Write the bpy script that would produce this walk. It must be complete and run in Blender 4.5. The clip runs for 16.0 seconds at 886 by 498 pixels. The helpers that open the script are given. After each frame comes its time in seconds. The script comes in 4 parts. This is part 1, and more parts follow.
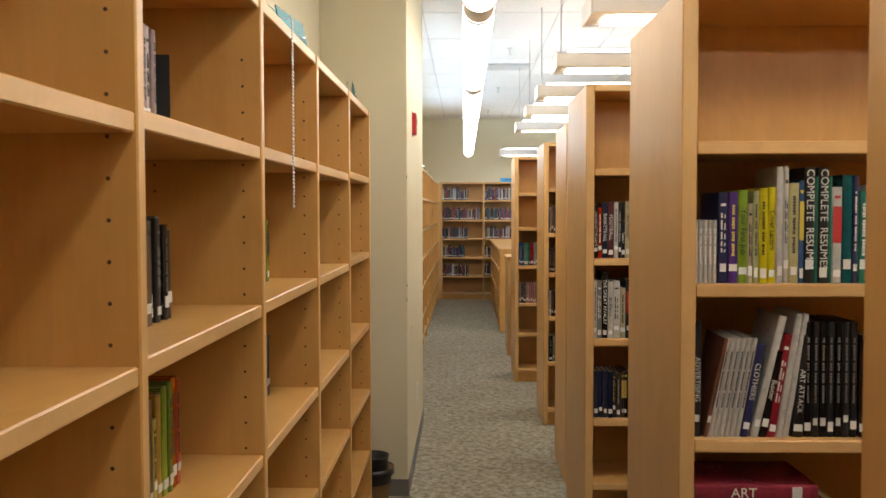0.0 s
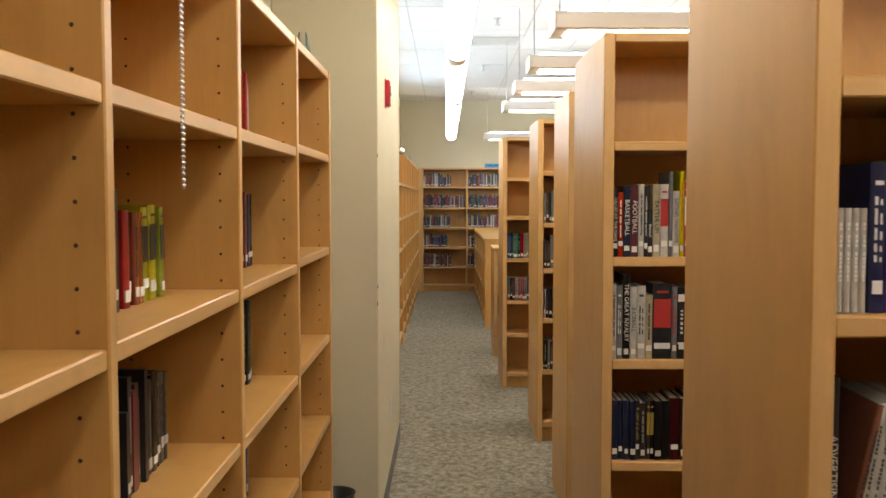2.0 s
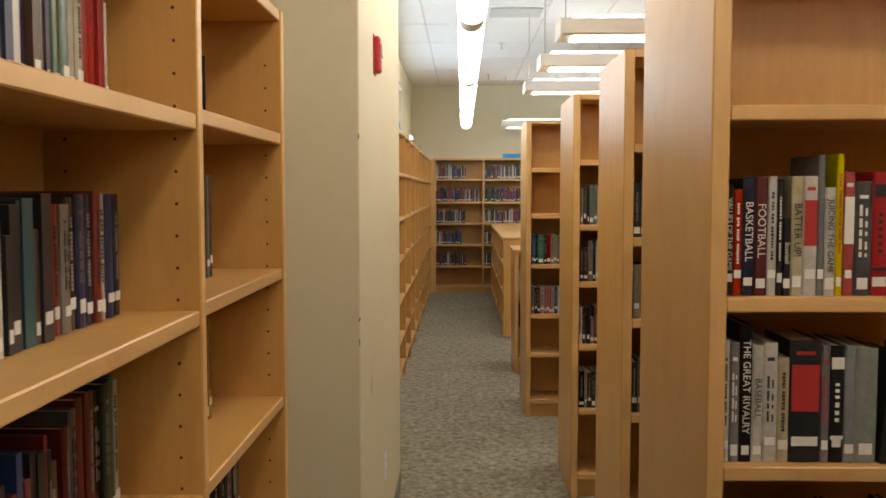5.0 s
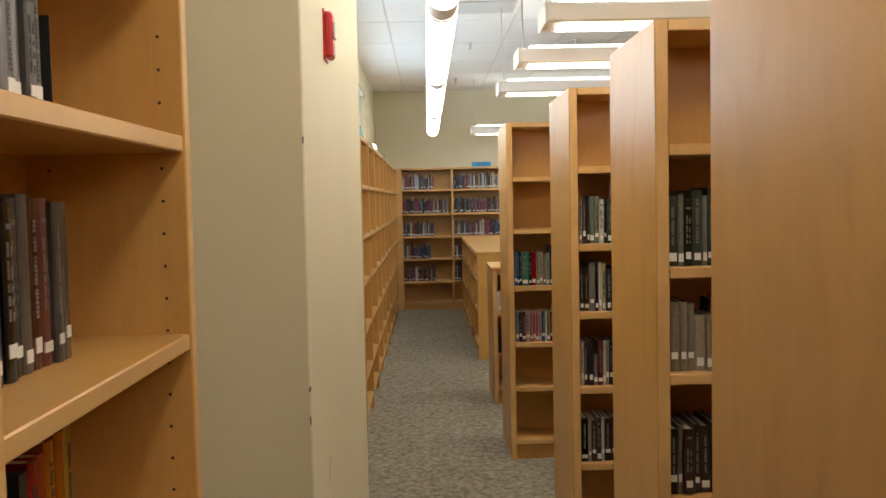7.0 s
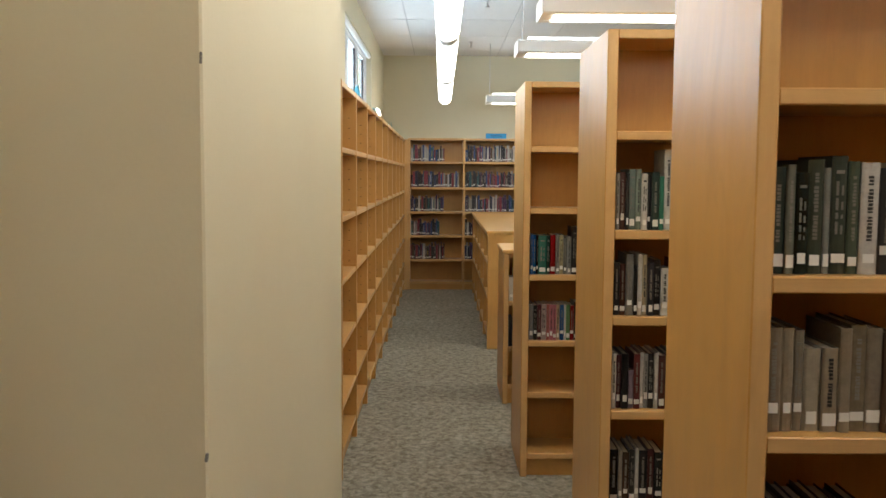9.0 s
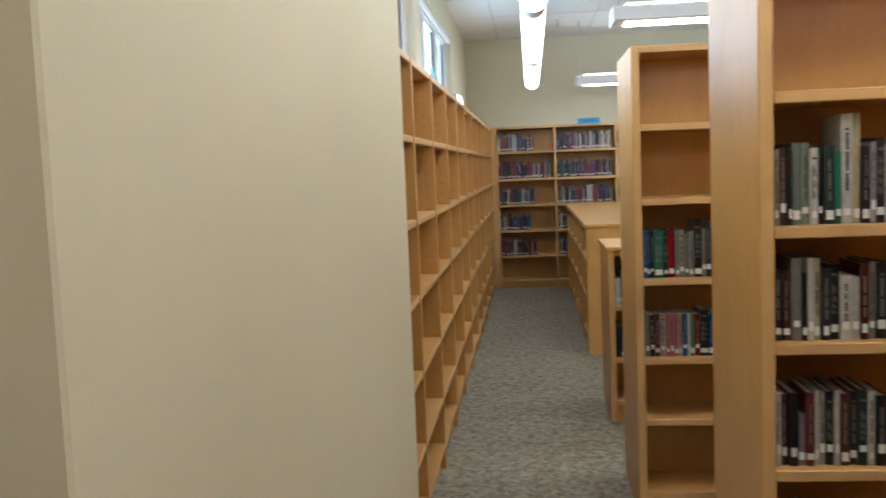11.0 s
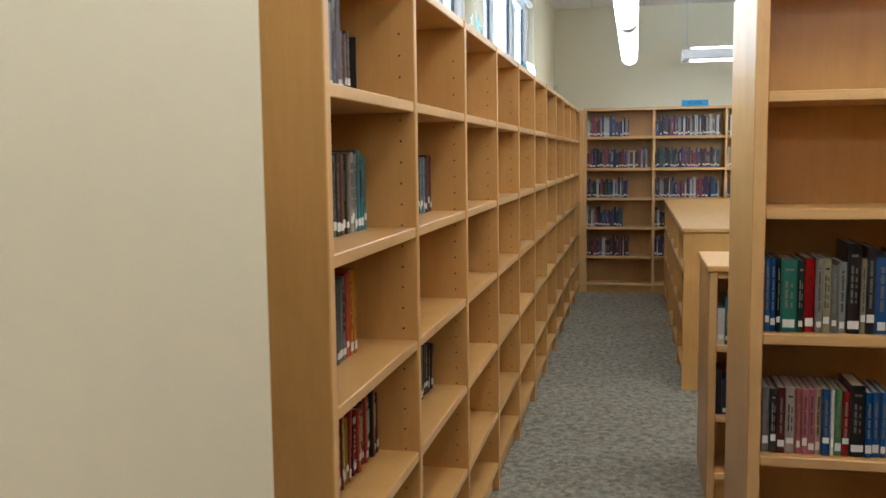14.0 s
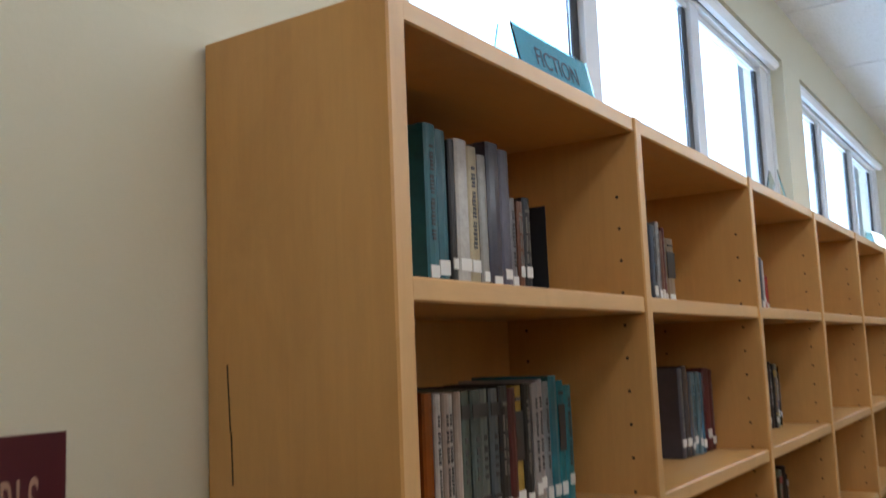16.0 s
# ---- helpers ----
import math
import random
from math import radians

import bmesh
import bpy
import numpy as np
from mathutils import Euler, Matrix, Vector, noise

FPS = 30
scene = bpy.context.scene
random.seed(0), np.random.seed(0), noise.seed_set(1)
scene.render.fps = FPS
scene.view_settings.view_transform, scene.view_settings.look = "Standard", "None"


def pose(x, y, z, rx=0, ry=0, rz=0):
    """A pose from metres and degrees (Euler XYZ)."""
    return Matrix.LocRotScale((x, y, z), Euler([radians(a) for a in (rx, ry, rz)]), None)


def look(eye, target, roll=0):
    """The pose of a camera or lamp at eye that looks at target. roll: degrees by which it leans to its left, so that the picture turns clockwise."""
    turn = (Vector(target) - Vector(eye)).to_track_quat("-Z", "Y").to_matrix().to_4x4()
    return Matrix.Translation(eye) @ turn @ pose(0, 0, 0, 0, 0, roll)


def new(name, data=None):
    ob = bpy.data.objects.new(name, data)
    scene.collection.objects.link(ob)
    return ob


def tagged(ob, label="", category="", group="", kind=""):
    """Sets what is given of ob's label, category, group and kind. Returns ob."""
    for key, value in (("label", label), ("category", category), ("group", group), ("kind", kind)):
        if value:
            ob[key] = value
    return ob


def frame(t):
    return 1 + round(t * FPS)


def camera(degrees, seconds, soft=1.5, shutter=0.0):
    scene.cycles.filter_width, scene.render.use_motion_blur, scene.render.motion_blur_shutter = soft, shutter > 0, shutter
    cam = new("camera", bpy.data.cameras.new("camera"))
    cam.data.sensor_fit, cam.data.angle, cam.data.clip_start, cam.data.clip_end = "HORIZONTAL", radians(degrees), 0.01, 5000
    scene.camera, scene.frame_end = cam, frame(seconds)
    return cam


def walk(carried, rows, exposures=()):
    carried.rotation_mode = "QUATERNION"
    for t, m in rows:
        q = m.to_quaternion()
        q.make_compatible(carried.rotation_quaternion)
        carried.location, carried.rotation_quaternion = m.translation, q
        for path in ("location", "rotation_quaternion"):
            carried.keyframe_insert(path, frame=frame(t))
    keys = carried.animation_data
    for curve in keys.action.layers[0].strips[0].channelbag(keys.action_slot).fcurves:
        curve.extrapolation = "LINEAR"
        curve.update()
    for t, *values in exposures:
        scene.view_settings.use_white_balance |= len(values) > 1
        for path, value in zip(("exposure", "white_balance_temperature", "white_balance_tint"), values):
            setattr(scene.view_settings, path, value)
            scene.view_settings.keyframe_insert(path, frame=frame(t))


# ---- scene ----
cam = camera(52.1, 16.0, shutter=0.35)
PATH = [
    (0, (0.032, -0.111, 1.621), (-0.015, 1.886, 1.538), -0.1),
    (0.5, (0.015, 0.114, 1.618), (-0.01, 2.111, 1.511), -1.1),
    (1, (-0.006, 0.313, 1.626), (0.046, 2.311, 1.539), -0.2),
    (1.5, (0.027, 0.539, 1.626), (0.05, 2.538, 1.583), 0.8),
    (2, (0.031, 0.79, 1.612), (0.023, 2.787, 1.502), 0.0),
    (2.5, (0.007, 1.017, 1.625), (0.049, 3.015, 1.566), -1.0),
    (3, (0.007, 1.214, 1.623), (0.111, 3.21, 1.554), -0.7),
    (3.5, (0.036, 1.415, 1.632), (0.041, 3.415, 1.591), 0.3),
    (4, (0.057, 1.601, 1.632), (0.026, 3.598, 1.533), 0.4),
    (6.5, (0.037, 2.674, 1.643), (0.002, 4.669, 1.508), -0.9),
    (7, (0.008, 2.847, 1.663), (0.04, 4.844, 1.555), -1.2),
    (7.5, (0.024, 3.022, 1.65), (0.053, 5.017, 1.509), -1.5),
    (8, (0.06, 3.266, 1.65), (0.071, 5.261, 1.502), 0.3),
    (10.5, (0.076, 4.281, 1.63), (0.039, 6.272, 1.442), -0.5),
    (11, (0.059, 4.485, 1.636), (-0.139, 6.467, 1.46), -2.3),
    (11.5, (0.113, 4.732, 1.63), (-0.366, 6.667, 1.471), -1.6),
    (12, (0.171, 4.936, 1.644), (-0.623, 6.763, 1.467), -1.8),
    (12.5, (0.174, 5.132, 1.623), (-0.313, 7.065, 1.459), -1.7),
    (13, (0.166, 5.369, 1.637), (-0.232, 7.322, 1.477), -2.3),
    (13.5, (0.184, 5.643, 1.625), (-0.218, 7.596, 1.463), -1.0),
    (14, (0.187, 5.921, 1.626), (-0.227, 7.867, 1.422), -0.7),
    (14.5, (0.143, 6.211, 1.629), (-0.258, 8.16, 1.436), -2.9),
    (15, (0.144, 6.458, 1.627), (-0.473, 8.352, 1.439), -4.4),
    (15.5, (0.194, 6.708, 1.674), (-0.771, 8.46, 1.676), -1.4),
    (16, (0.178, 6.918, 1.689), (-0.914, 8.577, 1.925), -2.3),
]
EXPOSURES = [(0.0, 0.2, 6950, 9), (1.5, 0.24, 7050, 9), (3.0, 0.12, 7250, 10), (3.6, -0.08, 7350, 10), (4.0, -0.06, 7400, 10), (6.5, -0.1, 7500, 10), (8.0, -0.1, 7000, 7), (10.5, -0.14, 6450, 7), (11.3, -0.1, 5900, 6), (12.0, -0.48, 5800, 7), (12.5, -0.2, 5950, 11), (13.0, -0.52, 6450, 8), (13.4, -0.15, 6300, 7), (14.0, 0.0, 6000, 7), (14.5, 0.18, 5200, 13), (15.1, 0.27, 5300, 13), (15.6, -0.17, 5350, 13), (16.0, -0.62, 5750, 10)]
walk(cam, [(t, look(eye, target, roll)) for t, eye, target, roll in PATH], EXPOSURES)

# ---- light ----
world = bpy.data.worlds.new("sky")
world.use_nodes = True
scene.world = world
wn = world.node_tree
sky = wn.nodes.new("ShaderNodeTexSky")
sky.sky_type, sky.sun_disc, sky.sun_elevation, sky.sun_rotation = "NISHITA", False, radians(40), radians(90)
wn.nodes["Background"].inputs["Strength"].default_value = 0.15
wn.links.new(sky.outputs["Color"], wn.nodes["Background"].inputs["Color"])
sun = new("sun", bpy.data.lights.new("sun", "SUN"))
sun.data.energy, sun.data.angle, sun.data.color = 1.0, radians(12), (1, 0.96, 0.9)
sun.matrix_world = pose(0, 0, 20, 50, 0, 90)
TUBE_LIGHT, PENDANT_LIGHT, UPLIGHT, DAYLIGHT = 7.8, 9.5, 4.6, 85.0

# ---- plan ----
X_WIN, X_EAST, Y_SOUTH, Y_NORTH, CEIL = -0.80, 5.4, -2.6, 17.32, 3.40
FRONT = -0.465           # front of the long bookcases on the window side
TOP = 2.15               # height of the tall bookcases
BAY = 0.914
BASE = -0.045             # level of the carpet
PILLAR = (-0.298, 5.13, 7.062)   # aisle face x, south face y, north face y


# ---- materials ----
def material(name, build):
    m = bpy.data.materials.new(name)
    m.use_nodes = True
    build(m.node_tree, m.node_tree.nodes["Principled BSDF"])
    return m


def node(tree, kind, **inputs):
    n = tree.nodes.new(kind)
    for k, v in inputs.items():
        n.inputs[k.replace("_", " ")].default_value = v
    return n


def mapped(tree, scale=(1, 1, 1), by_random=True):
    co = tree.nodes.new("ShaderNodeTexCoord")
    mp = node(tree, "ShaderNodeMapping", Scale=scale)
    if by_random:
        info = tree.nodes.new("ShaderNodeObjectInfo")
        mul = tree.nodes.new("ShaderNodeVectorMath")
        mul.operation = "SCALE"
        mul.inputs[0].default_value = (13, 7, 19)
        tree.links.new(info.outputs["Random"], mul.inputs["Scale"])
        add = tree.nodes.new("ShaderNodeVectorMath")
        tree.links.new(co.outputs["Object"], add.inputs[0])
        tree.links.new(mul.outputs[0], add.inputs[1])
        tree.links.new(add.outputs[0], mp.inputs["Vector"])
    else:
        tree.links.new(co.outputs["Object"], mp.inputs["Vector"])
    return mp


def ramp(tree, fac, stops):
    r = tree.nodes.new("ShaderNodeValToRGB")
    els = r.color_ramp.elements
    els.remove(els[1])
    els[0].position, els[0].color = stops[0][0], (*stops[0][1], 1)
    for p, c in stops[1:]:
        els.new(p).color = (*c, 1)
    tree.links.new(fac, r.inputs["Fac"])
    return r


def mixed(tree, a, b, fac, mode="MIX"):
    m = tree.nodes.new("ShaderNodeMix")
    m.data_type, m.blend_type = "RGBA", mode
    for sock, v in ((m.inputs[6], a), (m.inputs[7], b), (m.inputs[0], fac)):
        if hasattr(v, "is_linked"):
            tree.links.new(v, sock)
        else:
            sock.default_value = (*v, 1) if isinstance(v, tuple) else v
    return m.outputs[2]


def bump(tree, bsdf, height, strength, distance):
    b = node(tree, "ShaderNodeBump", Strength=strength, Distance=distance)
    tree.links.new(height, b.inputs["Height"])
    tree.links.new(b.outputs["Normal"], bsdf.inputs["Normal"])


def wood(tint, grain_axis):
    stretch = {"x": (1.2, 14, 14), "z": (14, 14, 1.2)}[grain_axis]

    def build(tree, bsdf):
        mp = mapped(tree, stretch)
        fine = node(tree, "ShaderNodeTexNoise", Scale=6.0, Detail=6.0, Roughness=0.6, Distortion=0.6)
        tree.links.new(mp.outputs[0], fine.inputs["Vector"])
        broad_map = mapped(tree, tuple(0.16 * s for s in stretch))
        broad = node(tree, "ShaderNodeTexNoise", Scale=4.0, Detail=3.0, Distortion=1.5)
        tree.links.new(broad_map.outputs[0], broad.inputs["Vector"])
        a = ramp(tree, fine.outputs["Fac"], [(0.3, tuple(c * 0.95 for c in tint)), (0.7, tuple(min(1, c * 1.03) for c in tint))])
        b = ramp(tree, broad.outputs["Fac"], [(0.3, (0.88, 0.85, 0.81)), (0.7, (1, 1, 1))])
        col = mixed(tree, a.outputs["Color"], b.outputs["Color"], 0.5, "MULTIPLY")
        blotch_map = mapped(tree, (1, 1, 0.6))
        blotch = node(tree, "ShaderNodeTexNoise", Scale=5.5, Detail=5.0, Roughness=0.62, Distortion=0.8)
        tree.links.new(blotch_map.outputs[0], blotch.inputs["Vector"])
        figure = ramp(tree, blotch.outputs["Fac"], [(0.32, (0.86, 0.83, 0.79)), (0.5, (0.97, 0.965, 0.955)), (0.68, (1, 1, 1))])
        col = mixed(tree, col, figure.outputs["Color"], 0.8, "MULTIPLY")
        info = tree.nodes.new("ShaderNodeObjectInfo")
        tone = ramp(tree, info.outputs["Random"], [(0, (0.9, 0.89, 0.87)), (1, (1, 1, 1))])
        col = mixed(tree, col, tone.outputs["Color"], 1.0, "MULTIPLY")
        tree.links.new(col, bsdf.inputs["Base Color"])
        rough = ramp(tree, fine.outputs["Fac"], [(0.2, (0.3, 0.3, 0.3)), (0.8, (0.42, 0.42, 0.42))])
        tree.links.new(rough.outputs["Color"], bsdf.inputs["Roughness"])
        bsdf.inputs["Coat Weight"].default_value = 0.06
        bsdf.inputs["Coat Roughness"].default_value = 0.3
        bump(tree, bsdf, fine.outputs["Fac"], 0.08, 0.002)
    return build


MAPLE = (0.625, 0.345, 0.108)
EDGE = (0.68, 0.42, 0.18)
wood_up = material("maple_upright", wood(MAPLE, "z"))
wood_flat = material("maple_flat", wood(MAPLE, "x"))
edge_up = material("maple_edge_upright", wood(EDGE, "z"))
edge_flat = material("maple_edge_flat", wood(EDGE, "x"))


def painted(colour, rough=0.6, relief=0.12, mottling=0.05, scale=90.0):
    def build(tree, bsdf):
        mp = mapped(tree, by_random=False)
        fine = node(tree, "ShaderNodeTexNoise", Scale=scale, Detail=4.0)
        broad = node(tree, "ShaderNodeTexNoise", Scale=1.3, Detail=5.0, Roughness=0.6)
        for n in (fine, broad):
            tree.links.new(mp.outputs[0], n.inputs["Vector"])
        lo = tuple(c * (1 - mottling) for c in colour)
        c = ramp(tree, broad.outputs["Fac"], [(0.3, lo), (0.65, colour)])
        tree.links.new(c.outputs["Color"], bsdf.inputs["Base Color"])
        bsdf.inputs["Roughness"].default_value = rough
        bump(tree, bsdf, fine.outputs["Fac"], relief, 0.003)
    return build


wall_paint = material("wall_paint", painted((0.66, 0.615, 0.455)))
# the T bars are white: this grey holds the shade along them
grid_shade = material("ceiling_grid_shade", painted((0.58, 0.58, 0.58), 0.5, 0.05))
white_paint = material("white_paint", painted((0.8, 0.8, 0.79), 0.45, 0.05))
frame_paint = material("frame_paint", painted((0.74, 0.75, 0.76), 0.4, 0.04))
rubber = material("grey_rubber", painted((0.17, 0.165, 0.155), 0.55, 0.05, 0.15))
dark_plastic = material("dark_plastic", painted((0.02, 0.02, 0.022), 0.4, 0.05, 0.2))
hole_black = material("hole_shadow", painted((0.05, 0.028, 0.014), 0.8))
red_plastic = material("red_plastic", painted((0.5, 0.02, 0.025), 0.35, 0.03))
straw = material("straw", painted((0.35, 0.23, 0.1), 0.7, 0.5, 0.3, 200))
sign_paper = material("teal_paper", painted((0.06, 0.34, 0.42), 0.4, 0.02))
blue_paper = material("blue_paper", painted((0.02, 0.28, 0.6), 0.4, 0.02))
ink = material("ink", painted((0.015, 0.02, 0.03), 0.5))
poster_red = material("maroon_print", painted((0.085, 0.012, 0.02), 0.35, 0.02, 0.25))
poster_tan = material("tan_print", painted((0.42, 0.27, 0.19), 0.4, 0.02))
label_white = material("label_white", painted((0.68, 0.68, 0.65), 0.5, 0.02))


def steel_build(tree, bsdf):
    bsdf.inputs["Metallic"].default_value = 1.0
    bsdf.inputs["Roughness"].default_value = 0.3
    bsdf.inputs["Base Color"].default_value = (0.6, 0.6, 0.6, 1)


steel = material("steel", steel_build)


def carpet_build(tree, bsdf):
    mp = mapped(tree, (1.15, 1, 1), False)
    fleck = node(tree, "ShaderNodeTexNoise", Scale=22.0, Detail=3.0, Roughness=0.65, Distortion=0.5)
    loop = node(tree, "ShaderNodeTexVoronoi", Scale=190.0)
    broad = node(tree, "ShaderNodeTexNoise", Scale=1.1, Detail=4.0)
    for n in (fleck, loop, broad):
        tree.links.new(mp.outputs[0], n.inputs["Vector"])
    c = ramp(tree, fleck.outputs["Fac"], [(0.32, (0.2, 0.175, 0.13)), (0.44, (0.29, 0.265, 0.205)), (0.54, (0.37, 0.34, 0.27)), (0.66, (0.47, 0.435, 0.35))])
    d = ramp(tree, loop.outputs["Color"], [(0, (0.72, 0.71, 0.7)), (1, (1, 1, 1))])
    e = ramp(tree, broad.outputs["Fac"], [(0.3, (0.86, 0.85, 0.83)), (0.7, (1, 1, 1))])
    col = mixed(tree, c.outputs["Color"], d.outputs["Color"], 1.0, "MULTIPLY")
    col = mixed(tree, col, e.outputs["Color"], 1.0, "MULTIPLY")
    tree.links.new(col, bsdf.inputs["Base Color"])
    bsdf.inputs["Roughness"].default_value = 0.95
    bsdf.inputs["Specular IOR Level"].default_value = 0.15
    bump(tree, bsdf, loop.outputs["Distance"], 0.6, 0.006)


carpet = material("carpet", carpet_build)


def tile_build(tree, bsdf):
    mp = mapped(tree, by_random=False)
    pits = node(tree, "ShaderNodeTexNoise", Scale=130.0, Detail=5.0)
    tree.links.new(mp.outputs[0], pits.inputs["Vector"])
    c = ramp(tree, pits.outputs["Fac"], [(0.3, (0.6, 0.6, 0.58)), (0.5, (0.78, 0.78, 0.77))])
    tree.links.new(c.outputs["Color"], bsdf.inputs["Base Color"])
    bsdf.inputs["Roughness"].default_value = 0.9
    bump(tree, bsdf, pits.outputs["Fac"], 0.5, 0.004)


ceiling_tile = material("ceiling_tile", tile_build)


def cover_build(tree, bsdf):
    info = tree.nodes.new("ShaderNodeObjectInfo")
    mp = mapped(tree, (1, 1, 1))
    n = node(tree, "ShaderNodeTexNoise", Scale=45.0, Detail=5.0, Roughness=0.7)
    tree.links.new(mp.outputs[0], n.inputs["Vector"])
    wear = ramp(tree, n.outputs["Fac"], [(0.25, (0.72, 0.72, 0.72)), (0.6, (1, 1, 1))])
    col = mixed(tree, info.outputs["Color"], wear.outputs["Color"], 1.0, "MULTIPLY")
    tree.links.new(col, bsdf.inputs["Base Color"])
    r = ramp(tree, info.outputs["Random"], [(0, (0.18, 0.18, 0.18)), (1, (0.5, 0.5, 0.5))])
    tree.links.new(r.outputs["Color"], bsdf.inputs["Roughness"])


cover = material("book_cover", cover_build)


def lettering_build(tree, bsdf):
    info = tree.nodes.new("ShaderNodeObjectInfo")
    tree.links.new(info.outputs["Color"], bsdf.inputs["Base Color"])
    bsdf.inputs["Roughness"].default_value = 0.45


lettering = material("spine_lettering", lettering_build)
paper = material("paper", painted((0.62, 0.56, 0.44), 0.85, 0.4, 0.15, 160))


def glowing(name, colour, strength):
    def build(tree, bsdf):
        bsdf.inputs["Base Color"].default_value = (0.8, 0.8, 0.8, 1)
        bsdf.inputs["Emission Color"].default_value = (*colour, 1)
        bsdf.inputs["Emission Strength"].default_value = strength
        bsdf.inputs["Roughness"].default_value = 0.4
    return material(name, build)


tube_glow = glowing("tube_diffuser", (1.0, 0.97, 0.92), TUBE_LIGHT)
pendant_glow = glowing("pendant_diffuser", (1.0, 0.965, 0.9), PENDANT_LIGHT)
uplight_glow = glowing("uplight_diffuser", (0.86, 0.93, 1.0), UPLIGHT)


def glass_build(tree, bsdf):
    bsdf.inputs["Transmission Weight"].default_value = 1.0
    bsdf.inputs["Roughness"].default_value = 0.02
    bsdf.inputs["IOR"].default_value = 1.3
    bsdf.inputs["Base Color"].default_value = (0.95, 0.98, 1, 1)


glass = material("glass", glass_build)


def acrylic_build(tree, bsdf):
    glass_build(tree, bsdf)
    bsdf.inputs["Base Color"].default_value = (0.55, 0.85, 0.9, 1)


acrylic = material("acrylic", acrylic_build)


# ---- builders ----
boxes = {}


def box_mesh(size, mat, bevel=0.0015, second=None):
    """A bevelled box about its centre. second: a material for its y- and y+ ends."""
    key = (tuple(round(s, 4) for s in size), mat.name, bevel, second.name if second else "")
    if key not in boxes:
        bm = bmesh.new()
        bmesh.ops.create_cube(bm, size=1.0, matrix=Matrix.Diagonal((*size, 1)))
        if bevel:
            bmesh.ops.bevel(bm, geom=bm.edges[:], offset=min(bevel, min(size) * 0.3), segments=1, affect="EDGES")
        me = bpy.data.meshes.new("box")
        if second:
            bm.normal_update()
            for f in bm.faces:
                f.material_index = int(abs(f.normal.y) > 0.9)
        bm.to_mesh(me)
        bm.free()
        me.materials.append(mat)
        if second:
            me.materials.append(second)
        boxes[key] = me
    return boxes[key]


def put(name, mesh, parent, place, label=""):
    ob = new(name, mesh)
    ob.parent = parent
    ob.matrix_basis = place if isinstance(place, Matrix) else Matrix.Translation(place)
    return tagged(ob, label)


def block(name, lo, hi, mat, parent=None, label="", bevel=0.0015, second=None):
    size = [b - a for a, b in zip(lo, hi)]
    return put(name, box_mesh(size, mat, bevel, second), parent, [(a + b) / 2 for a, b in zip(lo, hi)], label)


def part(name, bm, mat, parent, label="", place=None, smooth=False):
    me = bpy.data.meshes.new(name)
    if smooth:
        for f in bm.faces:
            f.smooth = True
    bm.to_mesh(me)
    bm.free()
    for m in mat if isinstance(mat, (list, tuple)) else [mat]:
        me.materials.append(m)
    return put(name, me, parent, place or Matrix(), label)


def empty(name, place, label, category, group=""):
    e = new(name)
    e.empty_display_size = 0.1
    e.matrix_basis = place
    return tagged(e, label, category, group)


def structure(name, lo, hi, mat, bevel=0.0):
    return tagged(block(name, lo, hi, mat, None, "", bevel), kind="structure")


def letters(name, text, size, mat, parent, place, squeeze=1.0, label=""):
    cu = bpy.data.curves.new(name, "FONT")
    cu.body, cu.size, cu.align_x, cu.align_y, cu.extrude, cu.space_character = text, size, "CENTER", "CENTER", 0.0003, 1.0
    tmp = bpy.data.objects.new(name, cu)
    me = bpy.data.meshes.new_from_object(tmp)
    bpy.data.objects.remove(tmp)
    me.materials.append(mat)
    return put(name, me, parent, place @ Matrix.Diagonal((squeeze, 1, 1, 1)), label)


# ---- structure ----
structure("floor", (X_WIN - 0.2, Y_SOUTH, -0.15), (X_EAST, Y_NORTH, BASE), carpet)
structure("wall_south", (X_WIN - 0.2, Y_SOUTH - 0.2, -0.1), (X_EAST + 0.2, Y_SOUTH, CEIL + 0.2), wall_paint)
structure("wall_north", (X_WIN - 0.2, Y_NORTH, -0.1), (X_EAST + 0.2, Y_NORTH + 0.2, CEIL + 0.2), wall_paint)
structure("wall_east", (X_EAST, Y_SOUTH, -0.1), (X_EAST + 0.2, Y_NORTH, CEIL + 0.2), wall_paint)
WINDOWS = [(0.4, 2.6), (8.32, 11.57), (11.96, 14.97)]
MULLIONS = [(1.13, 1.87), (9.37, 10.40), (12.80, 13.86)]
SILL, HEAD = 2.17, 3.1
structure("wall_west_lower", (X_WIN - 0.2, Y_SOUTH, BASE), (X_WIN, Y_NORTH, SILL), wall_paint)
structure("wall_west_upper", (X_WIN - 0.2, Y_SOUTH, HEAD), (X_WIN, Y_NORTH, CEIL + 0.2), wall_paint)
edges = [Y_SOUTH] + [v for w in WINDOWS for v in w] + [Y_NORTH]
for a, b in zip(edges[::2], edges[1::2]):
    structure("wall_west_pier", (X_WIN - 0.2, a, SILL), (X_WIN, b, HEAD), wall_paint)
structure("wall_pillar", (X_WIN, PILLAR[1], BASE), (PILLAR[0], PILLAR[2], CEIL), wall_paint, 0.004)
structure("baseboard", (PILLAR[0], PILLAR[1], BASE), (PILLAR[0] + 0.006, PILLAR[2], BASE + 0.1), rubber, 0.002)
structure("baseboard", (X_WIN, PILLAR[1] - 0.006, BASE), (PILLAR[0] + 0.006, PILLAR[1], BASE + 0.1), rubber, 0.002)

